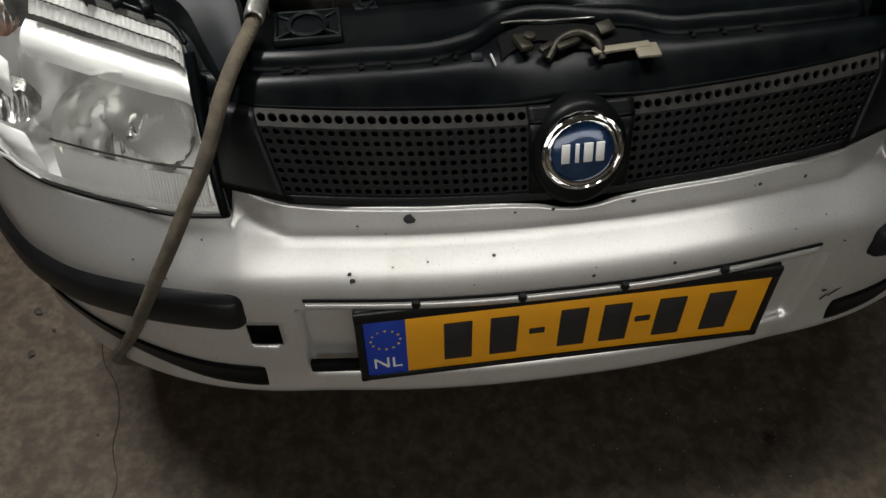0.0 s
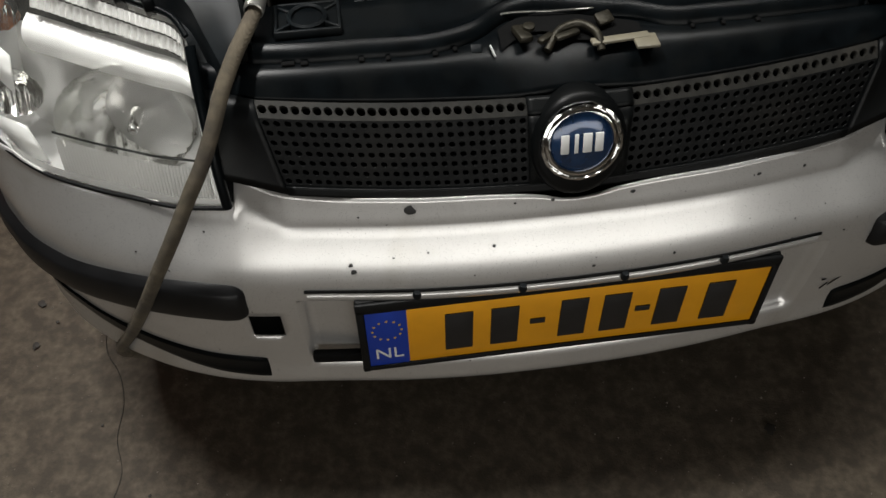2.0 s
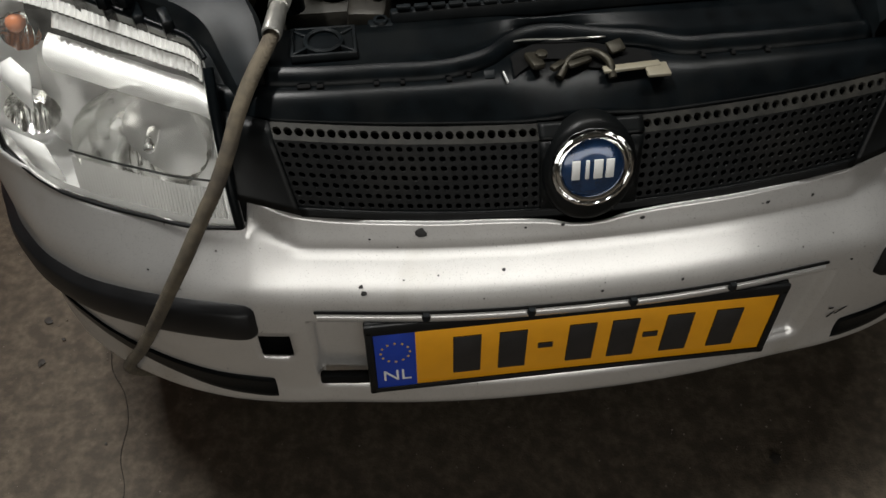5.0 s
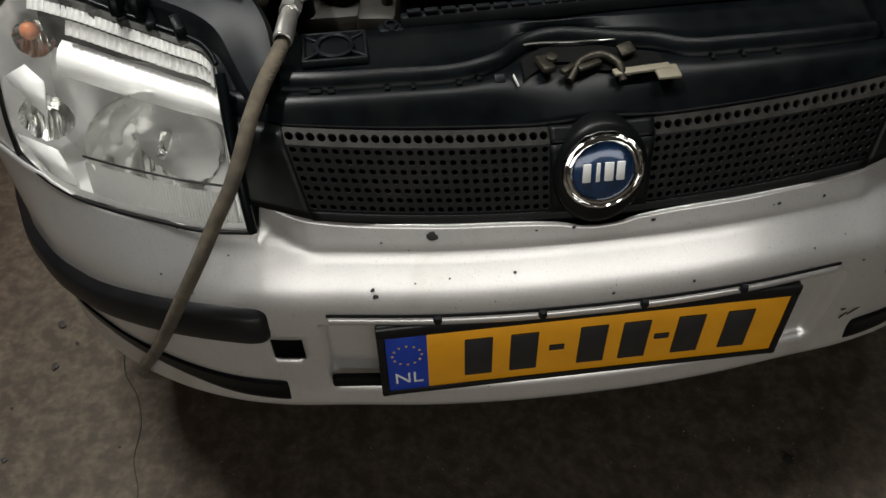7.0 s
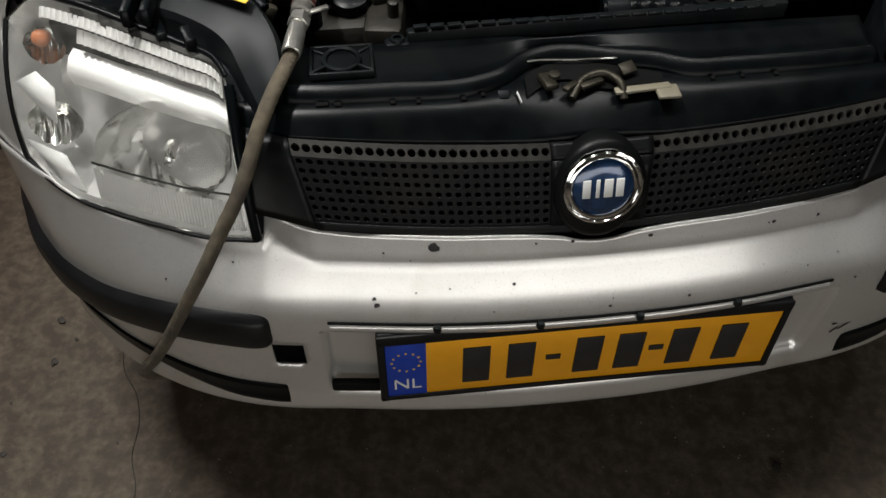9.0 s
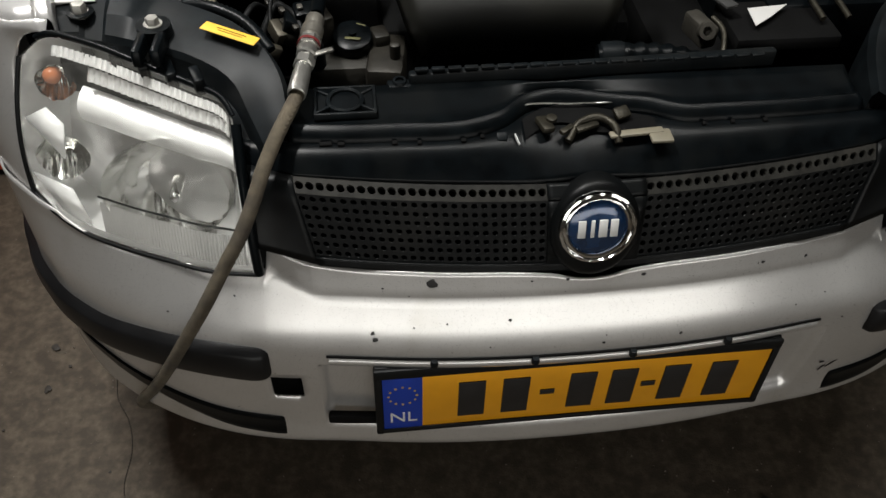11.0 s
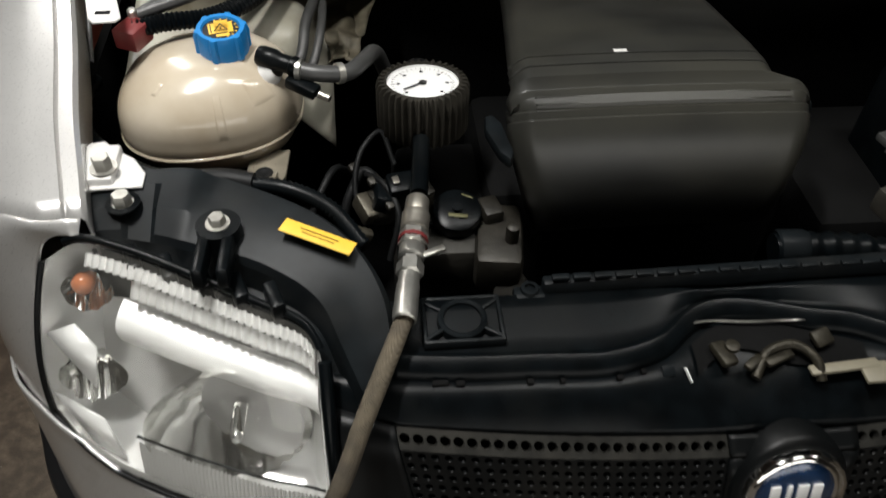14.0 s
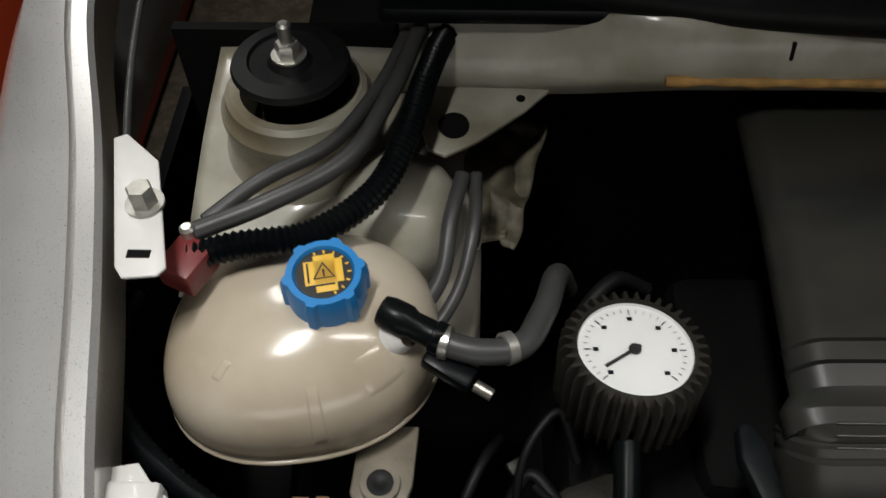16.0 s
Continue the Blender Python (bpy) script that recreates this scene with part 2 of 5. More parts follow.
BRAID = material("braided_hose_cloth", (0.098, 0.080, 0.054), 0.85, 0, 0.35, 60, 1.0, 420, 0, (0.05, 0.04, 0.03), 0.56)
woven(BRAID, 190)
AMBER = material("amber_bulb_glass", (0.42, 0.15, 0.07), 0.15, 0.0, 0.1, 60, 0, 300, 0.5)
RED = material("red_paint", (0.42, 0.045, 0.012), 0.5, 0, 0.1, 6, 0.06)
MAROON = material("dark_red_plastic", (0.14, 0.02, 0.02), 0.45, 0, 0.15, 60, 0.1)
GREYHOSE = material("grey_rubber_hose", (0.045, 0.045, 0.044), 0.4, 0, 0.15, 40, 0.1, 300, spec=0.4)
DIAL = material("dial_white", (0.66, 0.66, 0.65), 0.5, 0, 0.02, 60, 0)
CONCRETE = material("oily_concrete", (0.098, 0.077, 0.053), 0.70, 0, 0.34, 70, 1.0, 240, 0, (0.058, 0.044, 0.030), 0.53)
OIL = material("dry_oil_stain", (0.03, 0.025, 0.02), 0.6, 0, 0.3, 30, 0.3, 200)
WALL = material("dingy_wall_plaster", (0.095, 0.087, 0.074), 0.85, 0, 0.15, 3, 0.3, 80, 0, (0.12, 0.105, 0.085), 0.62)
LENS = clear_glass("clear_lens", (0.97, 0.97, 0.95), 0.04, 0.085)
GLASS = clear_glass("gauge_glass", (1, 1, 1), 0.03, 0.0)

# ---- the garage ----
def slab(name, bm, mat, label, category):
    return tagged(part(name, bm, mat, None), label, category, kind="structure")


def uneven(u, v):
    x, y = -4 + 8 * u, -4 + 9 * v
    return x, y, 0.0025 * noise.noise((x * 2, y * 2, 0.3)) - 0.0025


verts, faces = sheet(uneven, 160, 180)
floor = slab("floor", mesh_of("floor", verts, faces), CONCRETE, "stained bare concrete garage floor with cracks and oil spots", "floor")
slab("wall_south", box(0, -4.1, 1.3, 8.4, 0.2, 2.6, 0), WALL, "plain dingy plastered garage wall behind the camera", "wall")
slab("wall_north", box(0, 5.1, 1.3, 8.4, 0.2, 2.6, 0), WALL, "plain dingy plastered garage end wall", "wall")
slab("wall_west", box(-4.1, 0.5, 1.3, 0.2, 9.0, 2.6, 0), WALL, "plain dingy plastered garage side wall", "wall")
slab("wall_east", box(4.1, 0.5, 1.3, 0.2, 9.0, 2.6, 0), WALL, "plain dingy plastered garage side wall", "wall")
slab("ceiling", box(0, 0.5, 2.7, 8.4, 9.4, 0.2, 0), WALL, "plain dingy garage ceiling", "ceiling")

# ---- the car ----
car = tagged(new("car"), "silver small hatchback with its bonnet open, scratched bumper", "car")

PLAN = herm([0, 0.10, 0.20, 0.32, 0.40, 0.48, 0.56, 0.63, 0.69, 0.73, 0.757, 0.772, 0.782], [-0.006, -0.004, 0.003, 0.018, 0.028, 0.048, 0.084, 0.132, 0.196, 0.27, 0.37, 0.52, 0.80])
INSET = herm([0.20, 0.32, 0.352, 0.370, 0.388, 0.43, 0.50, 0.56, 0.595, 0.612, 0.63, 0.65, 0.672], [0.12, 0.09, 0.04, 0.008, -0.004, -0.002, -0.004, -0.004, -0.001, 0.002, 0.009, 0.0205, 0.0345])
UPPER = herm([0.0, 0.004, 0.02, 0.07], [0.0345, 0.0352, 0.040, 0.056])
SHOULDER = herm([0.672, 0.70, 0.74], [0.0345, 0.052, 0.075])
TOP = herm([0, 0.025, 0.045, 0.06, 0.20, 0.33, 0.35, 0.392], [0.694, 0.696, 0.701, 0.703, 0.708, 0.716, 0.720, 0.738])
LAMP_LOW = herm([0.398, 0.50, 0.608, 0.67, 0.72, 0.782], [0.699, 0.699, 0.704, 0.722, 0.735, 0.735])


def plan(x):
    """Front line of the bumper: the point and its outward way."""
    a = abs(x)
    e = 0.002
    d = (PLAN(min(a + e, 0.782)) - PLAN(max(a - e, 0))) / (min(a + e, 0.782) - max(a - e, 0))
    n = Vector((d, -1.0, 0)).normalized()
    return a, PLAN(a), n


def skin(x, z, out=0.0):
    """A point of the bumper's face, pushed out by so much."""
    a, y, n = plan(x)
    fade = 1 - 0.55 * min(1, max(0, (a - 0.45) / 0.2)) - 0.40 * min(1, max(0, (a - 0.66) / 0.06))
    if z <= 0.672:
        inset = INSET(z)
    else:
        w = min(1, max(0, (a - 0.335) / 0.065))
        crease = 0.672 + 0.030 * w
        if z < crease:
            inset = SHOULDER(z)
        else:
            inset = UPPER(z - crease) + (SHOULDER(crease) - 0.0345 if crease > 0.672 else 0)
    inset *= fade if z > 0.6 else 1
    # number plate recess
    rx = min(1, max(0, (0.338 - a) / 0.012))
    rz = min(1, max(0, (0.580 - z) / 0.004)) * min(1, max(0, (z - 0.428) / 0.014))
    inset += 0.013 * rx * rz
    px, py = a - n.x * (inset - out), y - n.y * (inset - out)
    return Vector((math.copysign(px, x) if x else 0.0, py, z))


XS = sorted(set([round(v, 4) for v in np.linspace(0, 0.34, 35)] + [0.326, 0.3385, 0.345, 0.35, 0.361, 0.37, 0.38, 0.392, 0.398, 0.401]
                + [round(v, 4) for v in np.linspace(0.41, 0.70, 30)] + [round(v, 4) for v in np.linspace(0.705, 0.782, 24)]))
XS = [-x for x in XS[::-1]] + XS[1:]
ZS = [0.20, 0.26, 0.32, 0.335, 0.35, 0.36, 0.37, 0.378, 0.387, 0.395, 0.402, 0.41, 0.42, 0.428, 0.435, 0.442, 0.455, 0.47, 0.49, 0.506, 0.517, 0.53, 0.5395, 0.551, 0.56, 0.57, 0.576, 0.580, 0.5805, 0.585, 0.592,
      0.60, 0.608, 0.616, 0.624, 0.632, 0.64, 0.65, 0.66, 0.6715]
TOPS = [0.1, 0.25, 0.4, 0.55, 0.7, 0.85, 1.0]


def bumper_point(x, j):
    if j < len(ZS):
        return skin(x, ZS[j])
    top = TOP(abs(x)) if abs(x) < 0.396 else LAMP_LOW(abs(x))
    z = 0.6715 + (float(top) - 0.6715) * TOPS[j - len(ZS)]
    return skin(x, z)


def bumper():
    rows = len(ZS) + len(TOPS)
    n = len(XS)
    verts = [bumper_point(x, j) for j in range(rows) for x in XS]
    faces = []
    hole_x, hole_z = (0.361, 0.401), (0.506, 0.5515)
    for j in range(rows - 1):
        for i in range(n - 1):
            xm, zm = abs(XS[i] + XS[i + 1]) / 2, (ZS[j] + ZS[j + 1]) / 2 if j < len(ZS) - 1 else 0.68
            if XS[i] < 0 and hole_x[0] < xm < hole_x[1] and hole_z[0] < zm < hole_z[1]:
                continue
            a = j * n + i
            faces.append((a, a + 1, a + n + 1, a + n))
    return mesh_of("bumper", verts, faces, True, 50)


bump = thick(part("bumper", bumper(), SILVER, car, "silver painted bumper with stone chips"), 0.003, -1)


def face_patch(side, x0, x1, z0, z1, out, bulge, nx=40, nz=10, taper=None):
    """A raised patch that follows the bumper's face, closed at its rim."""
    def f(u, v):
        x = x0 + (x1 - x0) * u
        zc, h = (z0(x) + z1(x)) / 2, (z1(x) - z0(x)) / 2
        if taper:
            h *= taper(u)
        z = zc + h * (2 * v - 1)
        e = min(1, 9 * min(v, 1 - v)) * min(1, 14 * min(u, 1 - u))
        p = skin(x, z, out * math.sqrt(max(0, 1 - (1 - e) ** 2)) + bulge * (1 - (2 * v - 1) ** 2) - 0.003 * (e == 0))
        return Vector((side * p.x, p.y, p.z))
    verts, faces = sheet(f, nx, nz)
    return mesh_of("patch", verts, faces, True, 60)


STRIP_LOW = herm([0.39, 0.45, 0.52, 0.63, 0.72, 0.782], [0.549, 0.552, 0.548, 0.530, 0.520, 0.515])
STRIP_TOP = herm([0.39, 0.45, 0.52, 0.63, 0.72, 0.782], [0.607, 0.610, 0.606, 0.588, 0.580, 0.578])
for s in (-1, 1):
    part("bumper_strip", face_patch(s, 0.397, 0.78, STRIP_LOW, STRIP_TOP, 0.011, 0.004, 90, 14, lambda u: min(1, 0.80 + 8 * u)), STRIP, bump, "black plastic rubbing strip")
    part("air_slot", face_patch(s, 0.392, 0.72, herm([0.39, 0.48, 0.56, 0.72], [0.403, 0.412, 0.434, 0.485]), herm([0.39, 0.48, 0.56, 0.72], [0.452, 0.457, 0.470, 0.50]), 0.0035, 0.0, 60, 8),
         BLACK, bump, "black lower air slot")

# tow eye opening with its box behind
hb = bmesh.new()
for a, b in ((0.0, 0.03),):
    ring0 = [skin(-x, z, -0.001) for x, z in ((0.401, 0.506), (0.361, 0.506), (0.361, 0.5515), (0.401, 0.5515))]
    ring1 = [Vector((p.x, p.y + 0.035, p.z)) for p in ring0]
    v0, v1 = [hb.verts.new(p) for p in ring0], [hb.verts.new(p) for p in ring1]
    for k in range(4):
        hb.faces.new((v0[k], v0[(k + 1) % 4], v1[(k + 1) % 4], v1[k]))
    hb.faces.new(v1)
part("tow_eye_opening", hb, GRIME_SHADE, bump, "square black tow eye opening without its lid")

# slot and lip over the number plate
def lip(u, v):
    x = -0.324 + 0.642 * u
    y = skin(x, 0.60).y
    prof = [(0.018, 0.5965), (0.004, 0.5965), (-0.002, 0.5945), (-0.004, 0.589), (-0.003, 0.583), (0.004, 0.580), (0.02, 0.580)]
    dy, z = prof[round(v * 6)]
    return Vector((x, y + dy, z - 0.003))


verts, faces = sheet(lip, 60, 6)
part("plate_lip", mesh_of("lip", verts, faces, True, 60), SILVER, bump)


# strip laid on the uncut bumper, its black painting the gap's shade
def gap(u, v):
    x = -0.326 + 0.646 * u
    p = skin(x, 0.5950 + 0.0036 * v, 0.0008)
    return p


verts, faces = sheet(gap, 60, 1)
thick(part("lip_gap_shade", mesh_of("gap", verts, faces), GRIME_SHADE, bump, "narrow dark strip painting the shaded slot over the lip"), 0.0015, 1)
for x in (-0.193, -0.066, 0.060, 0.188):
    p = skin(x, 0.594)
    part("lip_clip", join(lathe([(0, -0.004), (0.0048, -0.004), (0.0055, 0.0), (0.004, 0.006), (0, 0.006)], 14, axis((p.x, p.y - 0.004, 0.592), (p.x, p.y - 0.004, 0.7)))), GREYP, bump)
# solid black block, the slot's shade put into its colour
part("lower_slot", box(-0.292, 0.012, 0.452, 0.085, 0.012, 0.020, 0.004, (0, 2, -5)), GRIME_SHADE, bump, "black block painting the shaded slot beside the number plate")

# stone chips
rng = random.Random(5)
chips = [(-0.196, 0.694, 0.0075), (-0.03, 0.695, 0.0026), (0.065, 0.694, 0.003), (0.225, 0.69, 0.0032), (0.285, 0.688, 0.003), (-0.265, 0.625, 0.004), (-0.268, 0.633, 0.003), (-0.1, 0.648, 0.0025),
         (0.02, 0.612, 0.0025), (0.12, 0.615, 0.0025)]
for k in range(46):
    chips.append((rng.uniform(-0.55, 0.5), rng.uniform(0.59, 0.695) if k % 4 else rng.uniform(0.40, 0.59), rng.uniform(0.0007, 0.0019)))
for x, z, r in chips:
    bm = bmesh.new()
    pts = [skin(x + r * rng.uniform(0.6, 1.2) * math.cos(a), z + 0.8 * r * rng.uniform(0.6, 1.2) * math.sin(a), 0.0007) for a in np.linspace(0, 2 * math.pi, 10)[:-1]]
    c = bm.verts.new(skin(x, z, 0.0013))
    vs = [bm.verts.new(q) for q in pts]
    for k in range(9):
        bm.faces.new((c, vs[k], vs[(k + 1) % 9]))
    part("stone_chip", bm, INK if r > 0.002 else GRIME_SHADE, bump)

# number plate
plate = new("number_plate")
plate.parent = car
PLATE = pose(0, -0.004, 0.507, 90 - 4.3, 0, 0)


def slab2(name, w, h, d, cx, cy, cz, mat, parent, label="", bevel=0.002):
    bm = box(cx, cy, cz, w, h, d, bevel)
    bm.transform(PLATE)
    return part(name, bm, mat, parent, label)


holder = slab2("plate_holder", 0.540, 0.138, 0.010, 0, 0.006, -0.0055, RUBBER, plate, "black plastic plate holder", 0.005)
yel = slab2("plate_face", 0.520, 0.110, 0.002, 0, 0, 0.0005, PLATE_Y, plate, "embossed yellow number plate", 0.001)
slab2("country_band", 0.052, 0.1095, 0.0012, -0.2335, 0, 0.0015, PLATE_B, plate, "blue country band", 0.0005)
for nm, w, h, cx, cy in (("holder_rim", 0.540, 0.010, 0, -0.059), ("holder_rim", 0.540, 0.018, 0, 0.065), ("holder_rim", 0.010, 0.130, -0.2645, 0.0), ("holder_rim", 0.010, 0.130, 0.2645, 0.0)):
    slab2(nm, w, h, 0.006, cx, cy, 0.001, RUBBER, plate, "", 0.0025)
for k, x in enumerate((-0.142, -0.083, 0.007, 0.063, 0.135, 0.200)):
    slab2("registration_bar", 0.036, 0.074, 0.0024, x, 0, 0.0022, INK, plate, "", 0.001)
for x in (-0.040, 0.099):
    slab2("registration_bar", 0.020, 0.010, 0.0024, x, 0.002, 0.0022, INK, plate, "", 0.001)
for k in range(12):
    a = math.radians(30 * k)
    bm = lathe([(0, 0), (0.0019, 0), (0.0016, 0.0006), (0, 0.0006)], 5, PLATE @ pose(-0.2335 + 0.0185 * math.cos(a), 0.018 + 0.0185 * math.sin(a), 0.0021))
    part("star", bm, YELLOW, plate)


def lettering(name, text, size, m, mat, parent, depth=0.0006):
    cu = bpy.data.curves.new("text", "FONT")
    cu.body, cu.size, cu.extrude, cu.align_x, cu.align_y = text, size, depth, "CENTER", "CENTER"
    tmp = bpy.data.objects.new("text", cu)
    me = bpy.data.meshes.new_from_object(tmp)
    bpy.data.objects.remove(tmp)
    me.transform(m)
    return part(name, me, mat, parent)


lettering("country_letters", "NL", 0.030, PLATE @ pose(-0.2335, -0.030, 0.0024), PRINT, plate)

# ---- grille ----
def grille_at(x, w):
    """w 0 at the lower edge, 1 at the upper edge of the perforated face."""
    b = Vector((x * (0.942 + 0.058 * min(1, w)), 0.047 + 0.18 * x * x, 0.703 + 0.13 * x * x))
    if w < 0.86:
        t = w / 0.86
        return b + Vector((0, 0.027 * t, 0.087 * t))
    t = (w - 0.86) / 0.14
    return b + Vector((0, 0.027 + 0.016 * t, 0.087 + 0.0115 * t))


def perforated(s, rows):
    verts, faces = [], []
    pitch = 0.01145

    def cell(x0, x1, w0, w1, r):
        xc, wc = (x0 + x1) / 2, (w0 + w1) / 2
        ax, aw = (x1 - x0) / 2, (w1 - w0) / 2
        hz = (grille_at(xc, w1) - grille_at(xc, w0)).length / 2
        base = len(verts)
        nrm = (grille_at(xc + 0.004, wc) - grille_at(xc - 0.004, wc)).cross(grille_at(xc, w1) - grille_at(xc, w0)).normalized()
        for i in range(12):
            a = 2 * math.pi * (i + 0.5) / 12
            c, s = math.cos(a), math.sin(a)
            k = 1 / max(abs(c), abs(s))
            verts.append(grille_at(xc + ax * c * k, wc + aw * s * k))
        for d, rr in ((0.0, 1.12), (0.0008, 1.0), (0.008, 0.95)):
            for i in range(12):
                a = 2 * math.pi * (i + 0.5) / 12
                q = grille_at(xc + rr * r * math.cos(a), wc + aw * rr * r / hz * math.sin(a))
                verts.append(q - d * nrm)
        for ring in range(3):
            for i in range(12):
                a, b = base + ring * 12 + i, base + ring * 12 + (i + 1) % 12
                faces.append((a, b, b + 12, a + 12))

    for i in range(25):
        x0, x1 = 0.0585 + i * pitch, 0.0585 + (i + 1) * pitch
        for w0, w1, r in rows:
            if s < 0:
                cell(-x1, -x0, w0, w1, r)
            else:
                cell(x0, x1, w0, w1, r)
    me = bpy.data.meshes.new("grille")
    me.from_pydata([tuple(v) for v in verts], [], faces)
    bm = bmesh.new()
    bm.from_mesh(me)
    finish(bm, me, True, 35)
    return me


FACE_ROWS = [(0.075 + k * 0.112, 0.075 + (k + 1) * 0.112, 0.0033) for k in range(7)]
TOP_ROW = [(0.859, 0.999, 0.0044)]
grille = part("grille", perforated(-1, FACE_ROWS), GRAIN, car, "black perforated plastic grille")
grille_east = part("grille", perforated(1, FACE_ROWS), GRAIN, car, "black perforated plastic grille")
part("grille_top_band", perforated(-1, TOP_ROW), GRILLE_DUST, grille, "dusty upper edge with a row of holes")
part("grille_top_band", perforated(1, TOP_ROW), GRILLE_DUST, grille_east, "dusty upper edge with a row of holes")


def rim(x0, x1, w0, w1, n=40, out=0.0):
    def f(u, v):
        return grille_at(x0 + (x1 - x0) * u, w0 + (w1 - w0) * v) + Vector((0, -out, 0))
    return sheet(f, n, 4)


for x0, x1, w0, w1, n, o in ((-0.3447, 0.3447, -0.03, 0.075, 60, 0.0), (-0.0585, 0.0585, 0.074, 0.86, 16, 0.0), (-0.0585, 0.0585, 0.86, 1.0, 16, 0.0)):
    verts, faces = rim(x0, x1, w0, w1, n, o)
    thick(part("grille_border", mesh_of("rim", verts, faces, True, 60), GRAIN, grille), 0.004, 1)


SEAM = herm([-0.42, -0.36, -0.34, -0.30, -0.228, -0.135, -0.10, -0.075, 0.05, 0.075, 0.11, 0.16, 0.31, 0.42], [0.158, 0.150, 0.146, 0.141, 0.138, 0.140, 0.154, 0.175, 0.169, 0.164, 0.148, 0.146, 0.149, 0.158])


def panel(u, v):
    x = -0.40 + 0.80 * u
    g = grille_at(max(-0.3447, min(0.3447, x)), 1.0)
    ex = max(0, abs(x) - 0.3447)
    y0, z0 = g.y + 0.35 * ex, g.z
    y1, z1 = SEAM(x), 0.8365
    t = v
    bulge = 0.006 * math.sin(math.pi * t)
    crown = 0.012 * math.exp(-(x / 0.05) ** 2) * (1 - t) * 0.6
    return Vector((x, y0 + (y1 - y0) * t, z0 + (z1 - z0) * (1 - (1 - t) ** 1.6) + bulge * 0.6 + crown))


verts, faces = sheet(panel, 120, 14)
thick(part("front_cover_panel", mesh_of("panel", verts, faces, True, 60), BLACK, car, "dusty black plastic panel over the grille"), 0.004, -1)


def end_piece(s):
    """The plain end of the grille beside the headlight."""
    def f(u, v):
        g = grille_at(0.3447, v * 1.02 - 0.02)
        x = g.x + (0.3947 - g.x) * u
        low = 0.022 * u * (1 - v)
        return Vector((s * x, g.y + 0.012 * u + 0.05 * u * v * 0.2, g.z + low))
    return sheet(f, 10, 10)


for s in (-1, 1):
    verts, faces = end_piece(s)
    thick(part("grille_end", mesh_of("end", verts, faces, True, 60), GRAIN, grille), 0.004, 1)

# radiator behind the grille, its near-black colour carrying the shade there
part("radiator", box(0, 0.145, 0.62, 0.72, 0.02, 0.36, 0.004), GRIME_SHADE, car, "black radiator behind the grille")

# badge
BADGE_AT = axis((-0.002, 0.054, 0.766), (-0.002, 0.054 - 0.95, 0.766 + 0.30)) @ Matrix.Diagonal((0.87, 0.87, 0.95, 1))
badge = part("badge_base", lathe([(0, -0.03), (0.066, -0.03), (0.0645, -0.006), (0.061, 0.0), (0.054, 0.003), (0, 0.003)], 64, BADGE_AT @ Matrix.Translation((0, -0.008, 0)) @ Matrix.Diagonal((0.95, 1.12, 1, 1))), GRAIN, car, "round black badge housing")
part("chrome_ring", lathe([(0.040, 0.002), (0.0405, 0.0065), (0.0425, 0.008), (0.0455, 0.0075), (0.0475, 0.006), (0.049, 0.0085), (0.0515, 0.008), (0.053, 0.004), (0.0535, 0.0)], 72, BADGE_AT,
     lambda i, j: 1 + (0.0, 0.009, 0.014, 0.006)[(i + 2 * j) % 4] * (1 < j < 8)), CHROME, badge, "chrome wreath ring")
part("badge_disc", lathe([(0, 0.0075), (0.02, 0.0072), (0.037, 0.006), (0.0405, 0.004)], 48, BADGE_AT), BADGE, badge, "dark blue round badge face")
for k, x in enumerate((-0.0222, -0.0075, 0.0065, 0.0215)):
    bm = box(x, 0, 0.0085, (0.0105, 0.005, 0.0115, 0.0105)[k], 0.026, 0.0022, 0.0008)
    bm.transform(BADGE_AT)
    part("emblem_bar", bm, PRINT, badge)

# ---- upper crossmember and latch ----
def crossmember():
    def f(u, v):
        x = -0.345 + 0.68 * u
        y0 = SEAM(x) + 0.004
        prof = [(0.0, -0.012), (0.0, 0.006), (0.004, 0.0125), (0.009, 0.014), (0.013, 0.011), (0.018, 0.010)]
        k = v * 9
        if k <= 5:
            d, h = prof[int(round(k))]
            return Vector((x, y0 + d, 0.831 + h))
        t = (k - 5) / 4
        return Vector((x, y0 + 0.018 + (0.216 - y0 - 0.018) * t, 0.841 + 0.010 * t))
    return sheet(f, 120, 9)


verts, faces = crossmember()
cross = thick(part("upper_crossmember", mesh_of("cross", verts, faces, True, 45), BLACK, car, "black painted crossmember over the radiator"), 0.006, 1)
part("radiator_seal", box(0.02, 0.223, 0.862, 0.45, 0.012, 0.022, 0.003, (0, -1.0, 0.6)), GREYP, cross, "dark grey finned radiator top edge")
for k in range(22):
    part("fin_clip", box(-0.19 + 0.0195 * k, 0.218, 0.8745, 0.016, 0.006, 0.004, 0.001, (0, -1.0, 0.6)), GREYP, cross)
part("mount_frame", join(*[box(-0.281 + dx, 0.191 + dy, 0.852, sx, sy, 0.012, 0.003, (0, 0, rz)) for dx, dy, sx, sy, rz in
     ((0, 0.024, 0.072, 0.004, 0), (0, -0.024, 0.072, 0.004, 0), (-0.034, 0, 0.004, 0.05, 0), (0.034, 0, 0.004, 0.05, 0), (-0.026, 0.016, 0.024, 0.004, -35), (0.026, 0.016, 0.024, 0.004, 35), (-0.026, -0.016, 0.024, 0.004, 35), (0.026, -0.016, 0.024, 0.004, -35))]), GREYP, cross, "square ribbed radiator mount")
part("mount_ring", lathe([(0.017, 0), (0.017, 0.012), (0.0195, 0.014), (0.022, 0.012), (0.023, 0.0)], 32, pose(-0.281, 0.191, 0.846)), GREYP, cross)
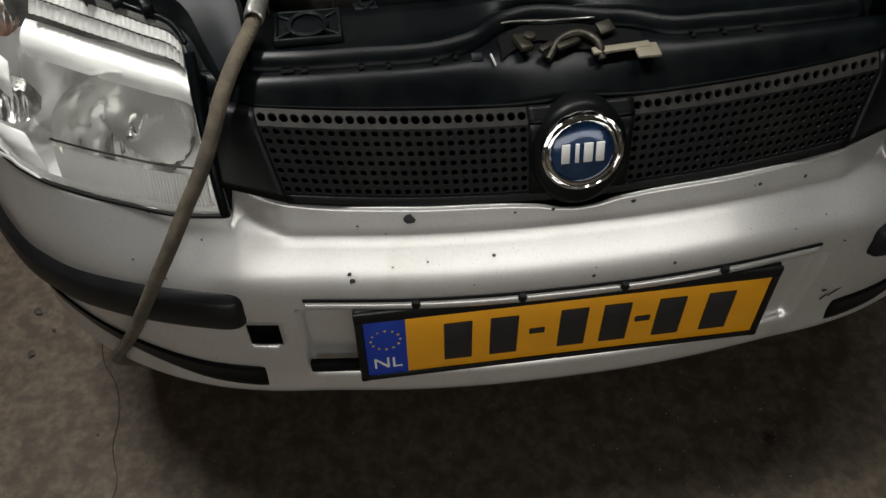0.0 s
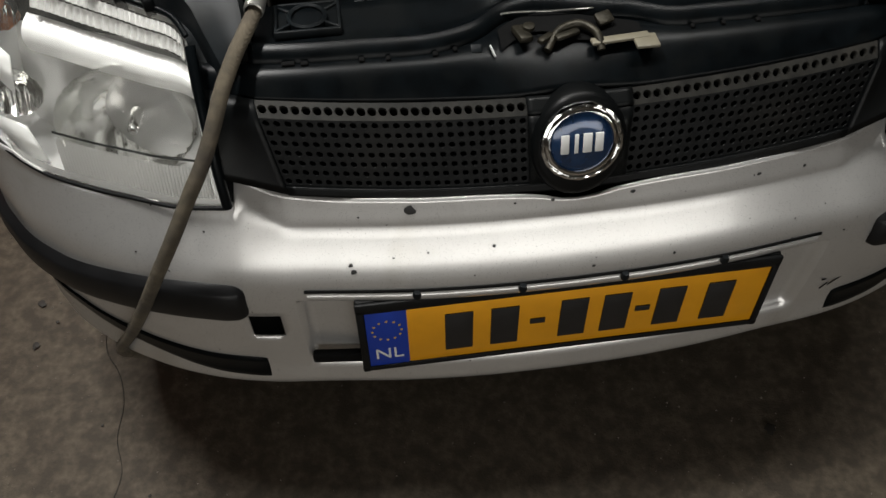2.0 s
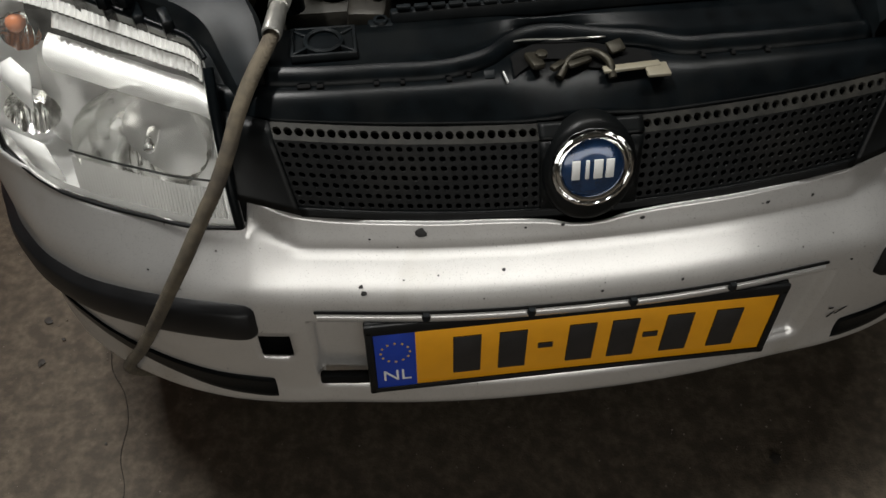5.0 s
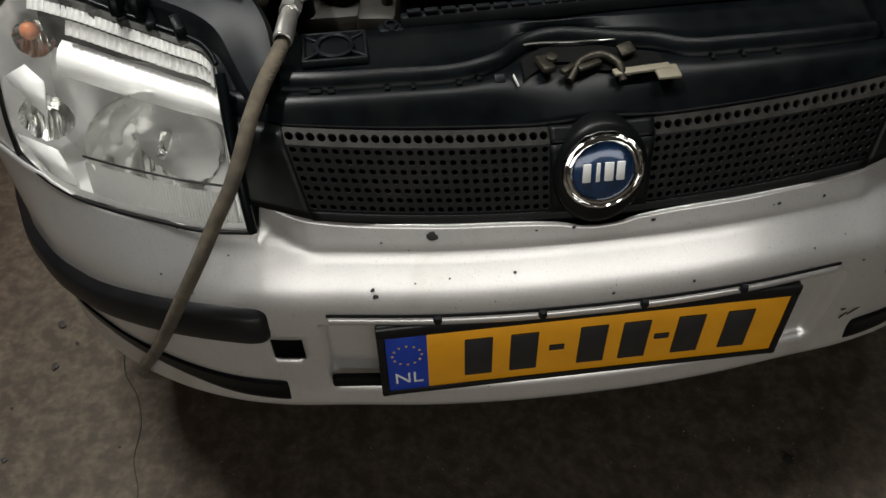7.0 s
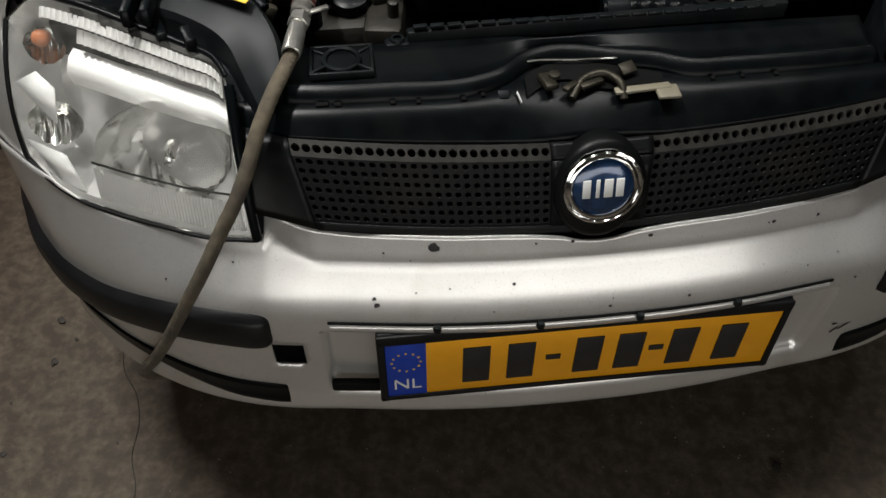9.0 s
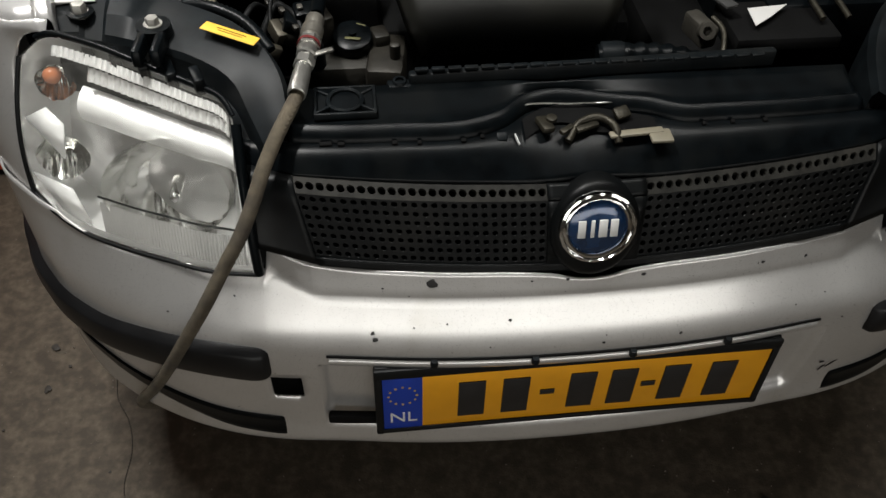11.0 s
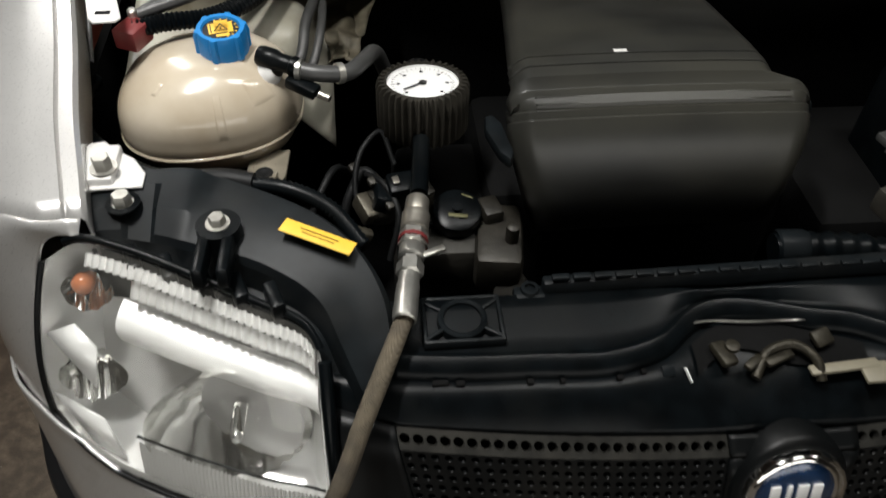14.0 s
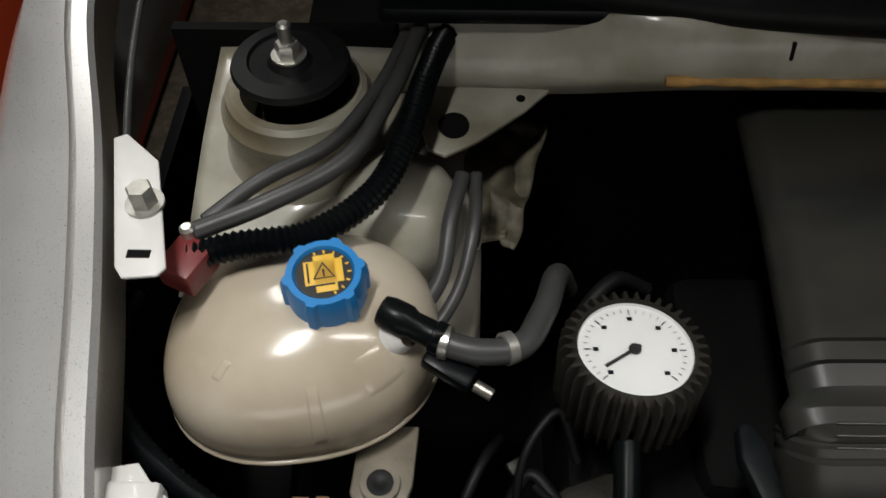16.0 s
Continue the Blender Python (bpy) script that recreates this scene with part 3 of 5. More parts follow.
part("mount_hole", lathe([(0, 0.001), (0.017, 0.001), (0.017, 0.004)], 24, pose(-0.281, 0.191, 0.846)), GRIME_SHADE, cross)
part("lug", join(box(-0.216, 0.218, 0.852, 0.030, 0.016, 0.010, 0.003), lathe([(0.005, 0.005), (0.005, 0.008), (0.008, 0.008), (0.009, 0.005)], 16, pose(-0.216, 0.220, 0.852))), GREYP, cross)

# thin pale pipes draw the specular line on the black lip
part("edge_highlight", pipe([(-0.150, 0.1565, 0.8445), (-0.124, 0.159, 0.8455), (-0.098, 0.170, 0.8455), (-0.078, 0.1785, 0.8455), (-0.01, 0.1775, 0.8455), (0.064, 0.176, 0.8455)], 0.0012, 40, 6), STEEL, cross, "highlight along the crossmember lip, drawn as a thin steel pipe")
part("edge_highlight", pipe([(0.106, 0.1585, 0.8455), (0.2, 0.156, 0.8455), (0.316, 0.1545, 0.8455)], 0.0010, 20, 6), STEEL, cross)
# small black boxes for the dark spots along the panel seam
for x, w in ((-0.305, 0.014), (-0.288, 0.008), (-0.228, 0.006), (-0.200, 0.005), (-0.150, 0.006), (-0.128, 0.005), (0.135, 0.005), (0.17, 0.005), (0.21, 0.006)):
    p = panel((x + 0.40) / 0.80, 0.90)
    part("seam_spot", box(p.x, p.y - 0.001, p.z + 0.001, w, 0.005, 0.006, 0.001, (25, 0, 0)), GRIME_SHADE, cross)
p = panel((-0.105 + 0.40) / 0.80, 0.75)
part("moulded_mark", box(p.x, p.y, p.z + 0.001, 0.012, 0.010, 0.003, 0.001, (30, 0, 0)), GREYP, cross)
part("scratch", box(p.x + 0.017, p.y - 0.004, p.z - 0.001, 0.0012, 0.014, 0.004, 0.0004, (30, 0, 20)), PRINT, cross)

latch = part("bonnet_latch", join(box(-0.054, 0.146, 0.843, 0.016, 0.026, 0.008, 0.003, (0, 8, 15)), box(-0.030, 0.136, 0.842, 0.020, 0.008, 0.006, 0.002, (0, 0, 35)), box(-0.006, 0.138, 0.843, 0.030, 0.009, 0.006, 0.003, (0, 0, 20)), lathe([(0.003, 0), (0.0065, 0.0005), (0.0065, 0.004), (0.003, 0.005), (0, 0.005)], 14, pose(-0.046, 0.150, 0.846))), GREASY_SHADED, car, "greasy steel bonnet latch with release lever")
part("latch_hook", pipe([(-0.030, 0.125, 0.834), (-0.012, 0.146, 0.844), (0.010, 0.148, 0.848), (0.026, 0.132, 0.844), (0.028, 0.118, 0.834)], 0.0045, 30, 10), GREASY_SHADED, latch)
part("latch_lever", join(box(0.050, 0.127, 0.840, 0.065, 0.010, 0.004, 0.0015, (0, 0, 4)), box(0.077, 0.120, 0.839, 0.026, 0.022, 0.004, 0.0015, (0, 0, 0))), material("cream_lever_paint", (0.20, 0.18, 0.13), 0.5), latch, "cream painted release lever")
part("latch_plate", box(0.038, 0.154, 0.848, 0.020, 0.016, 0.006, 0.003, (20, 0, 20)), GREASY_SHADED, latch)


# black sheet over the uncut panel, painting the shade inside the latch opening
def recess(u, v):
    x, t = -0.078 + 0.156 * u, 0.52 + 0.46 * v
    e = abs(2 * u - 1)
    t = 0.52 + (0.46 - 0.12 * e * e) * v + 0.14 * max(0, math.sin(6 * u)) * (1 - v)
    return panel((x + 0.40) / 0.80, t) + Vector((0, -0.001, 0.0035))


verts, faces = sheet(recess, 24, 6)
part("latch_opening_shade", mesh_of("recess", verts, faces), GRIME_SHADE, latch, "black sheet painting the shade in the opening round the latch")

# ---- headlights ----
def headlight(s):
    low = [(0.398, 0.070, 0.702), (0.45, 0.082, 0.699), (0.503, 0.103, 0.700), (0.56, 0.128, 0.702), (0.608, 0.153, 0.706), (0.645, 0.182, 0.714), (0.672, 0.209, 0.728)]
    top = [(0.404, 0.150, 0.868), (0.414, 0.166, 0.880), (0.45, 0.182, 0.892), (0.50, 0.203, 0.905), (0.56, 0.226, 0.920), (0.60, 0.238, 0.924), (0.640, 0.249, 0.895)]
    n = 40
    L, T = path(low, n), path(top, n)

    def surf(u, v, depth=0.0):
        i = u * n
        k = min(int(i), n - 1)
        a, b = L[k].lerp(L[k + 1], i - k), T[k].lerp(T[k + 1], i - k)
        c = a.lerp(b, v)
        e = 4 * v * (1 - v)
        out = Vector((0.45 * u, -1, 0.55)).normalized()
        c = c + out * (0.020 * e * (0.6 + 0.4 * math.sin(math.pi * u)) - depth)
        return Vector((s * c.x, c.y, c.z))

    lamp = new("headlight")
    lamp.parent = car
    lamp["label"] = "clear slightly hazed headlight with chrome reflectors"
    verts, faces = sheet(lambda u, v: surf(u, v), 48, 24)
    lens = part("lens", mesh_of("lens", verts, faces, True, 80), LENS, lamp, "clear hazed plastic lens")
    lens.visible_shadow = False
    # back shell
    def shell(u, v):
        rimd = min(1, 10 * min(u, 1 - u)) * min(1, 8 * min(v, 1 - v))
        return surf(u, v, 0.004 + 0.062 * rimd)
    verts, faces = sheet(shell, 40, 24)
    part("housing", mesh_of("shell", verts, faces, True, 80), SHELL, lamp, "silvered inner housing")
    # bright shelf over the main reflector
    def shelf(u, v):
        a = surf(0.04 + 0.66 * u, 0.62 + 0.17 * v, 0.012 + 0.022 * (1 - math.sin(math.pi * (0.15 + 0.7 * v))))
        return a
    verts, faces = sheet(shelf, 24, 8)
    part("shelf", mesh_of("shelf", verts, faces), SATIN, lamp, "satin silver shelf")
    def strip(u, v):
        return surf(0.01 + 0.86 * u, 0.008 + 0.045 * v, 0.003)
    verts, faces = sheet(strip, 30, 2)
    part("bottom_trim", mesh_of("strip", verts, faces), SATIN, lamp, "bright satin lower rim")
    def edge(u, v):
        return surf(0.008 + 0.016 * u, 0.03 + 0.92 * v, 0.004)
    verts, faces = sheet(edge, 2, 20)
    part("inner_rim", mesh_of("edge", verts, faces), SATIN, lamp)
    part("moulded_line", pipe([surf(u, 0.285 - 0.03 * u, 0.003) for u in np.linspace(0.03, 0.62, 12)], 0.0014, 40, 6), GREYP, lamp)
    # main and side bowls
    def bowl(u, v, r, deep):
        c, out = surf(u, v, 0.030), Vector((s * -0.10, -1, 0.12))
        prof = [(0.0, -deep)] + [(r * k / 10, -deep * (1 - (k / 10) ** 2)) for k in range(1, 11)]
        bm = lathe(prof, 64)
        for vert in bm.verts:
            q = vert.co
            rad = math.hypot(q.x, q.y) / r
            q.z += 0.0016 * math.sin(q.x * 2 * math.pi / 0.011) * min(1, 2 * rad) + 0.0022 * math.sin(3 * math.atan2(q.y, q.x) + 1) * rad
        bm.transform(axis(c, c + out))
        return bm
    part("main_reflector", bowl(0.35, 0.37, 0.074, 0.06), FACETED, lamp, "round chrome main reflector")
    part("side_reflector", bowl(0.84, 0.34, 0.030, 0.028), FACETED, lamp)
    for corners in (((0.97, 0.58), (0.76, 0.40), (0.76, 0.58), (0.86, 0.64)), ((0.98, 0.17), (0.82, 0.02), (0.70, 0.04), (0.77, 0.21))):
        bm = bmesh.new()
        bm.faces.new([bm.verts.new(surf(u, v, 0.004 + 0.003 * k)) for k, (u, v) in enumerate(corners)])
        thick(part("facet", bm, SATIN, lamp, "bright satin facet"), 0.002)
    c = surf(0.33, 0.36, 0.035)
    part("bulb_shield", lathe([(0, 0.010), (0.004, 0.0095), (0.0065, 0.006), (0.007, 0), (0.007, -0.03)], 24, axis(c, c + Vector((0, -1, 0.12)))), CHROME, lamp)
    c = surf(0.85, 0.80, 0.022)
    part("indicator_bulb", lathe([(0, 0.006), (0.006, 0.005), (0.0095, 0.001), (0.010, -0.006), (0.007, -0.02)], 24, axis(c, c + Vector((0, -1, 0.4)))), AMBER, lamp, "amber indicator bulb")
    part("indicator_bowl", bowl(0.85, 0.76, 0.022, 0.026), FACETED, lamp)
    for v0, v1, dep, u0, u1, cnt in ((0.915, 0.965, 0.006, 0.04, 0.80, 34), (0.835, 0.90, 0.012, 0.05, 0.66, 22), (0.05, 0.24, 0.005, 0.03, 0.62, 46)):
        for k in range(cnt):
            ua, ub = u0 + (u1 - u0) * k / cnt, u0 + (u1 - u0) * (k + 1) / cnt
            def rib(u, v, ua=ua, ub=ub, v0=v0, v1=v1, dep=dep):
                return surf(ua + (ub - ua) * u, v0 + (v1 - v0) * v, dep - 0.0036 * math.sin(math.pi * u))
            verts, faces = sheet(rib, 4, 2)
            part("flute", mesh_of("flute", verts, faces, True, 80), MIRROR, lamp)
    rimline = [surf(u, 0) for u in np.linspace(0, 1, 24)] + [surf(1, v) for v in np.linspace(0.08, 1, 10)]
    gasket = pipe([p + Vector((0, -0.002, 0)) for p in rimline], 0.0026, 110, 8)
    part("gasket", gasket, RUBBER, lamp, "black rubber gasket")
    inner = pipe([surf(0, v) + Vector((-s * 0.003, -0.001, 0)) for v in np.linspace(0, 0.98, 10)], 0.006, 40, 8)
    part("inner_trim", inner, BLACK, lamp)
    toprim = pipe([surf(u, 1.0) + Vector((0, 0.006, 0.002)) for u in np.linspace(0, 0.88, 20)], 0.0035, 60, 8)
    part("top_trim", toprim, BLACK, lamp)
    return lamp


headlight(-1)
headlight(1)


def lamp_carrier(s):
    """Black carrier and air duct behind a headlight."""
    back = path([(0.612, 0.318, 0.915), (0.565, 0.332, 0.922), (0.526, 0.335, 0.924), (0.446, 0.305, 0.922), (0.385, 0.262, 0.915), (0.346, 0.199, 0.895), (0.340, 0.150, 0.868)], 60)
    front = path([(0.600, 0.252, 0.912), (0.575, 0.247, 0.912), (0.52, 0.226, 0.908), (0.455, 0.204, 0.900), (0.412, 0.176, 0.885), (0.398, 0.150, 0.862), (0.378, 0.118, 0.842)], 60)

    def f(u, v):
        k = min(int(u * 60), 60)
        a, b = front[k], back[k]
        prof = [(0, -0.07), (0, -0.03), (0.05, -0.030), (0.14, -0.030), (0.18, -0.008), (0.22, -0.001), (0.45, 0.002), (0.70, 0.003), (0.90, 0.001), (1.0, -0.012), (1.0, -0.10)]
        t, h = prof[round(v * 10)]
        c = a.lerp(b, t)
        step = 0.006 * (1 / (1 + math.exp((u - 0.30) * 120))) * (0.4 < t < 0.95) - 0.006 * (0.10 < u < 0.20) * (0.2 < t < 0.5)
        return Vector((s * c.x, c.y, c.z + h + step))
    verts, faces = sheet(f, 60, 10)
    c = part("headlight_carrier", mesh_of("carrier", verts, faces, True, 16), GREYP, car, "dark grey plastic headlight carrier and air duct")
    part("bracket_arm", join(box(s * 0.498, 0.222, 0.918, 0.010, 0.062, 0.020, 0.003, (-8, 0, 0)), box(s * 0.478, 0.222, 0.918, 0.010, 0.062, 0.020, 0.003, (-8, 0, 0)), lathe([(0, 0), (0.019, 0), (0.019, 0.012), (0, 0.012)], 24, pose(s * 0.487, 0.253, 0.914))), BLACK, c)
    part("bolt", hexagon((s * 0.487, 0.253, 0.926), (s * 0.487, 0.253, 1.0), 0.0075, 0.009), BOLT, c)
    part("slotted_washer", lathe([(0.010, 0.0), (0.0145, 0.0), (0.015, 0.002), (0.010, 0.003)], 24, pose(s * 0.571, 0.284, 0.925)), BLACK, c)
    part("bolt", hexagon((s * 0.571, 0.284, 0.923), (s * 0.571, 0.284, 1.0), 0.0085, 0.014), BOLT, c)
    for k in range(5):
        part("duct_rib", box(s * (0.56 - 0.03 * k), 0.236 - 0.011 * k, 0.900 - 0.002 * k, 0.012, 0.03, 0.022, 0.003, (0, 0, s * -20)), BLACK, c)
    return c


carrier = lamp_carrier(-1)
lamp_carrier(1)
label = part("warning_label", box(-0.403, 0.2375, 0.9205, 0.066, 0.0165, 0.0012, 0.0004, (-4, 6, -25)), YELLOW, carrier, "yellow warning sticker")
for k, (dy, w) in enumerate(((0.0018, 0.036), (-0.0018, 0.030))):
    part("printed_line", box(-0.402 + dy * 0.4, 0.2372 + dy, 0.9214, w, 0.0007, 0.0004, 0.0, (-4, 6, -25)), GREYP, carrier)

# ---- wings ----
def wing(s):
    XI = herm([0.22, 0.30, 0.34, 0.46, 0.56, 0.69, 0.9, 1.3], [0.588, 0.603, 0.612, 0.632, 0.655, 0.694, 0.72, 0.73])
    ZI = herm([0.22, 0.30, 0.34, 0.46, 0.56, 0.69, 0.9, 1.3], [0.926, 0.948, 0.958, 0.985, 0.998, 1.008, 1.02, 1.03])
    XO = herm([0.20, 0.24, 0.30, 0.40, 0.55, 0.80, 1.3], [0.688, 0.712, 0.738, 0.762, 0.776, 0.786, 0.79])

    def f(u, v):
        k = round(v * 15)
        t = max(0, (k - 7) / 8)
        y0 = 0.256 + 0.050 * t ** 0.7
        y = y0 + (1.272 - y0) * u
        xi, zi, xo = XI(y), ZI(y), XO(y)
        w = xo - xi
        prof = [(0, -0.05), (0, -0.004), (0.003, 0), (0.013, 0.0), (0.0145, -0.009), (0.0185, -0.009), (0.020, 0.0005), (0.04, -0.002)]
        if k < 8:
            d, h = prof[k]
            return Vector((s * (xi + d), y, zi + h))
        a = t * math.pi / 2
        return Vector((s * (xi + 0.04 + (w - 0.04) * math.sin(a) ** 0.75), y, zi - 0.003 - (zi - 0.003 - 0.715) * (1 - math.cos(a)) ** 1.15))
    verts, faces = sheet(f, 50, 15)
    thick(part("wing", mesh_of("wing", verts, faces, True, 35), SILVER, car, "silver painted front wing with a grooved top edge"), 0.0015, 1)
    return [[f(u, k / 15) for k in (2, 3, 7, 8, 9, 10, 11, 12, 13, 14, 15)] for u in (0, 0.02)]


def wing_cheek(s, section):
    """The front of the wing, from the headlight's outer edge to the wing's first section."""
    rim = path([(0.598, 0.243, 0.926), (0.611, 0.248, 0.926), (0.630, 0.253, 0.917), (0.642, 0.250, 0.893), (0.654, 0.236, 0.840), (0.664, 0.220, 0.780), (0.675, 0.210, 0.722)], 24)
    back, onward = [path([(s * p[0], p[1], p[2]) for p in row], 24) for row in section]

    def f(u, v):
        k = round(v * 24)
        a, b = rim[k], back[k]
        way = (onward[k] - b).normalized() * (b - a).length
        rise = (b - a) * 0.6 + Vector((0.5, -0.1, 0.5)) * (b - a).length * 0.6
        c = (2 * u**3 - 3 * u**2 + 1) * a + (u**3 - 2 * u**2 + u) * rise + (3 * u**2 - 2 * u**3) * b + (u**3 - u**2) * way
        return Vector((s * c.x, c.y, c.z))
    verts, faces = sheet(f, 10, 24)
    return thick(part("wing_cheek", mesh_of("cheek", verts, faces, True, 60), SILVER, car), 0.0015, 1)


for s in (-1, 1):
    wing_cheek(s, wing(s))

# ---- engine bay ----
# tub floor and walls hold the bay's deep shade in their colour
tub = part("engine_bay", join(box(0, 0.44, 0.50, 1.30, 0.56, 0.01, 0), box(-0.655, 0.53, 0.70, 0.01, 0.40, 0.40, 0), box(0.655, 0.53, 0.70, 0.01, 0.40, 0.40, 0), box(0, 0.725, 0.74, 1.30, 0.01, 0.46, 0)), GRIME_SHADE, car, "engine bay tub, near black with grime and deep shade")
part("underbody", box(0, 1.6, 0.30, 1.45, 2.6, 0.10, 0.02), GRIME_SHADE, car)
part("wheel", lathe([(0, -0.08), (0.20, -0.08), (0.27, -0.07), (0.285, -0.04), (0.285, 0.04), (0.27, 0.07), (0.20, 0.08), (0, 0.08)], 40, pose(-0.66, 0.62, 0.285, 0, 90, 0)), RUBBER, car, "black front tyre")
part("wheel", lathe([(0, -0.08), (0.20, -0.08), (0.27, -0.07), (0.285, -0.04), (0.285, 0.04), (0.27, 0.07), (0.20, 0.08), (0, 0.08)], 40, pose(0.66, 0.62, 0.285, 0, 90, 0)), RUBBER, car, "black front tyre")

# the open bonnet, standing up behind the engine bay
# out of view; its lean is set to shade the scuttle
part("bonnet", box(0, 0.635, 1.350, 1.20, 0.03, 0.72, 0.012, (27, 0, 0)), SILVER, car, "raised silver bonnet")
# added dark sheet, keeps the silver underside out of the panel's reflections
part("bonnet_reflection_block", box(0, 0.614, 1.339, 1.16, 0.014, 0.68, 0.006, (27, 0, 0)), GRIME_SHADE, car, "unseen black sheet added under the bonnet to darken reflections")

# inner wing and strut tower
def inner_wing(s):
    def f(u, v):
        y = 0.50 + 0.22 * v
        x = 0.612 - 0.217 * u
        z = 0.905 + 0.045 * v - 0.10 * max(0, u - 0.72) * 2 + 0.022 * math.exp(-((x - 0.533) ** 2 + (y - 0.63) ** 2) / 0.004)
        z -= 0.14 * max(0, (0.30 - v)) * u
        return Vector((s * x, y, z))
    verts, faces = sheet(f, 30, 24)
    w = thick(part("inner_wing", mesh_of("inner", verts, faces, True, 60), PRIMER, car, "dusty cream painted inner wing panel"), 0.002, 1)
    part("strut_tower", lathe([(0.088, -0.094), (0.074, -0.086), (0.064, -0.074), (0.0575, -0.058), (0.0555, -0.040), (0.0575, -0.036), (0.0575, -0.030), (0.0535, -0.026), (0.052, -0.018), (0.048, -0.015), (0.041, -0.016), (0.038, -0.03), (0.034, -0.04)], 48, pose(s * 0.533, 0.632, 1.004)), PRIMER, w, "cream painted strut tower")
    part("strut_mount", lathe([(0.026, -0.045), (0.026, 0.004), (0.034, 0.006), (0.041, 0.008), (0.0425, 0.011), (0.041, 0.0145), (0.030, 0.017), (0.0285, 0.0145), (0.016, 0.0135), (0.013, 0.017), (0, 0.017)], 48, pose(s * 0.533, 0.629, 1.0)), RUBBER, w, "black rubber strut mount")
    part("strut_nut", join(hexagon((s * 0.533, 0.629, 1.018), (s * 0.533, 0.629, 1.1), 0.009, 0.012), lathe([(0.005, 0), (0.005, 0.026), (0.003, 0.028), (0, 0.028)], 16, pose(s * 0.533, 0.629, 1.018))), STEEL, w)
    return w


iw = inner_wing(-1)
inner_wing(1)

# scuttle panel, rusty flange and seal
def scuttle(u, v):
    x = -0.46 + 1.06 * u
    k = min(1, max(0, (-0.24 - x) / 0.12))
    k = k * k * (3 - 2 * k)
    prof = [(0.004, 0.972), (0.0, 0.985), (0.003, 0.996), (0.006, 1.008), (0.010, 1.018), (0.022, 1.030)]
    d, z = prof[round(v * 5)]
    y = 0.649 + d + k * (0.020 + 0.028 * v)
    return Vector((x, y + 0.003 * noise.noise((x * 7, d * 20, 3)), z - 0.024 * k * (1 - v) + 0.003 * noise.noise((x * 9, d * 20, 0))))


verts, faces = sheet(scuttle, 80, 5)
sc = thick(part("scuttle_panel", mesh_of("scuttle", verts, faces, True, 50), PRIMER, car, "cream painted scuttle panel with rusty lower edge"), 0.002, 1)
part("rust_line", pipe([(x, 0.647, 0.983) for x in np.linspace(-0.26, 0.58, 24)], 0.0048, 120, 8, lambda k: 0.8 + 0.45 * noise.noise((k * 0.35, 0, 0))), RUST, sc, "rust brown seam sealer")
for x in (-0.173, -0.072, 0.05):
    part("paint_crack", box(x, 0.6525, 1.008, 0.0025, 0.004, 0.014, 0.0005, (-14, 0, 8)), GRIME_SHADE, sc)
part("scuttle_swage", box(-0.345, 0.694, 0.998, 0.070, 0.006, 0.026, 0.003, (-40, 0, -6), 3), PRIMER, sc)
part("scuttle_seal", pipe([(-0.47, 0.79, 0.985), (-0.43, 0.745, 1.003), (-0.38, 0.717, 1.020), (-0.32, 0.698, 1.028), (-0.22, 0.675, 1.030), (-0.1, 0.666, 1.029), (0.2, 0.664, 1.029), (0.6, 0.671, 1.029)], 0.0165, 70, 14), RUBBER, car, "black rubber bonnet seal")
part("scuttle_cover", box(0.05, 0.775, 1.016, 1.05, 0.19, 0.016, 0.006, (2, 0, 0)), BLACK, car, "black plastic scuttle cover")
part("windscreen", box(0, 1.10, 1.18, 1.20, 0.02, 0.62, 0.004, (-55, 0, 0)), BLACK, car, "dark windscreen")

# gusset between strut tower and scuttle
def plate_mesh(points, z, t, bevel=0.0015):
    bm = bmesh.new()
    vs = [bm.verts.new((x, y, z)) for x, y in points]
    f = bm.faces.new(vs)
    r = bmesh.ops.extrude_face_region(bm, geom=[f])
    for v in r["geom"]:
        if isinstance(v, bmesh.types.BMVert):
            v.co.z += t
    bmesh.ops.recalc_face_normals(bm, faces=bm.faces)
    bmesh.ops.bevel(bm, geom=bm.edges[:], offset=bevel, segments=2, affect="EDGES", profile=0.5)
    return bm


gus = part("gusset", plate_mesh([(-0.4425, 0.628), (-0.436, 0.603), (-0.423, 0.596), (-0.3995, 0.611), (-0.361, 0.646), (-0.329, 0.684), (-0.38, 0.690), (-0.43, 0.685)], 0.950, 0.004), PRIMER, iw, "cream gusset plate with an oval hole")
# black discs on the uncut plate paint the shade seen through its holes
part("gusset_hole_shade", lathe([(0, 0), (0.0135, 0), (0.014, 0.001), (0, 0.001)], 24, Matrix.Translation((-0.417, 0.627, 0.9542)) @ Matrix.Diagonal((0.85, 1.0, 1, 1))), GRIME_SHADE, iw)
part("gusset_hole_shade", lathe([(0, 0), (0.0035, 0), (0.0037, 0.001), (0, 0.001)], 12, pose(-0.365, 0.658, 0.9542)), GRIME_SHADE, iw)
part("bay_wall_curve", lathe([(0.052, -0.12), (0.052, -0.035), (0.050, -0.018), (0.043, -0.004), (0.030, 0.006), (0.012, 0.010), (0.0, 0.0105)], 40, Matrix.Translation((-0.455, 0.568, 0.935)) @ pose(0, 0, 0, 14, 8, 0) @ Matrix.Diagonal((1, 1.05, 1, 1))), PRIMER, iw, "rounded cream inner wing corner")


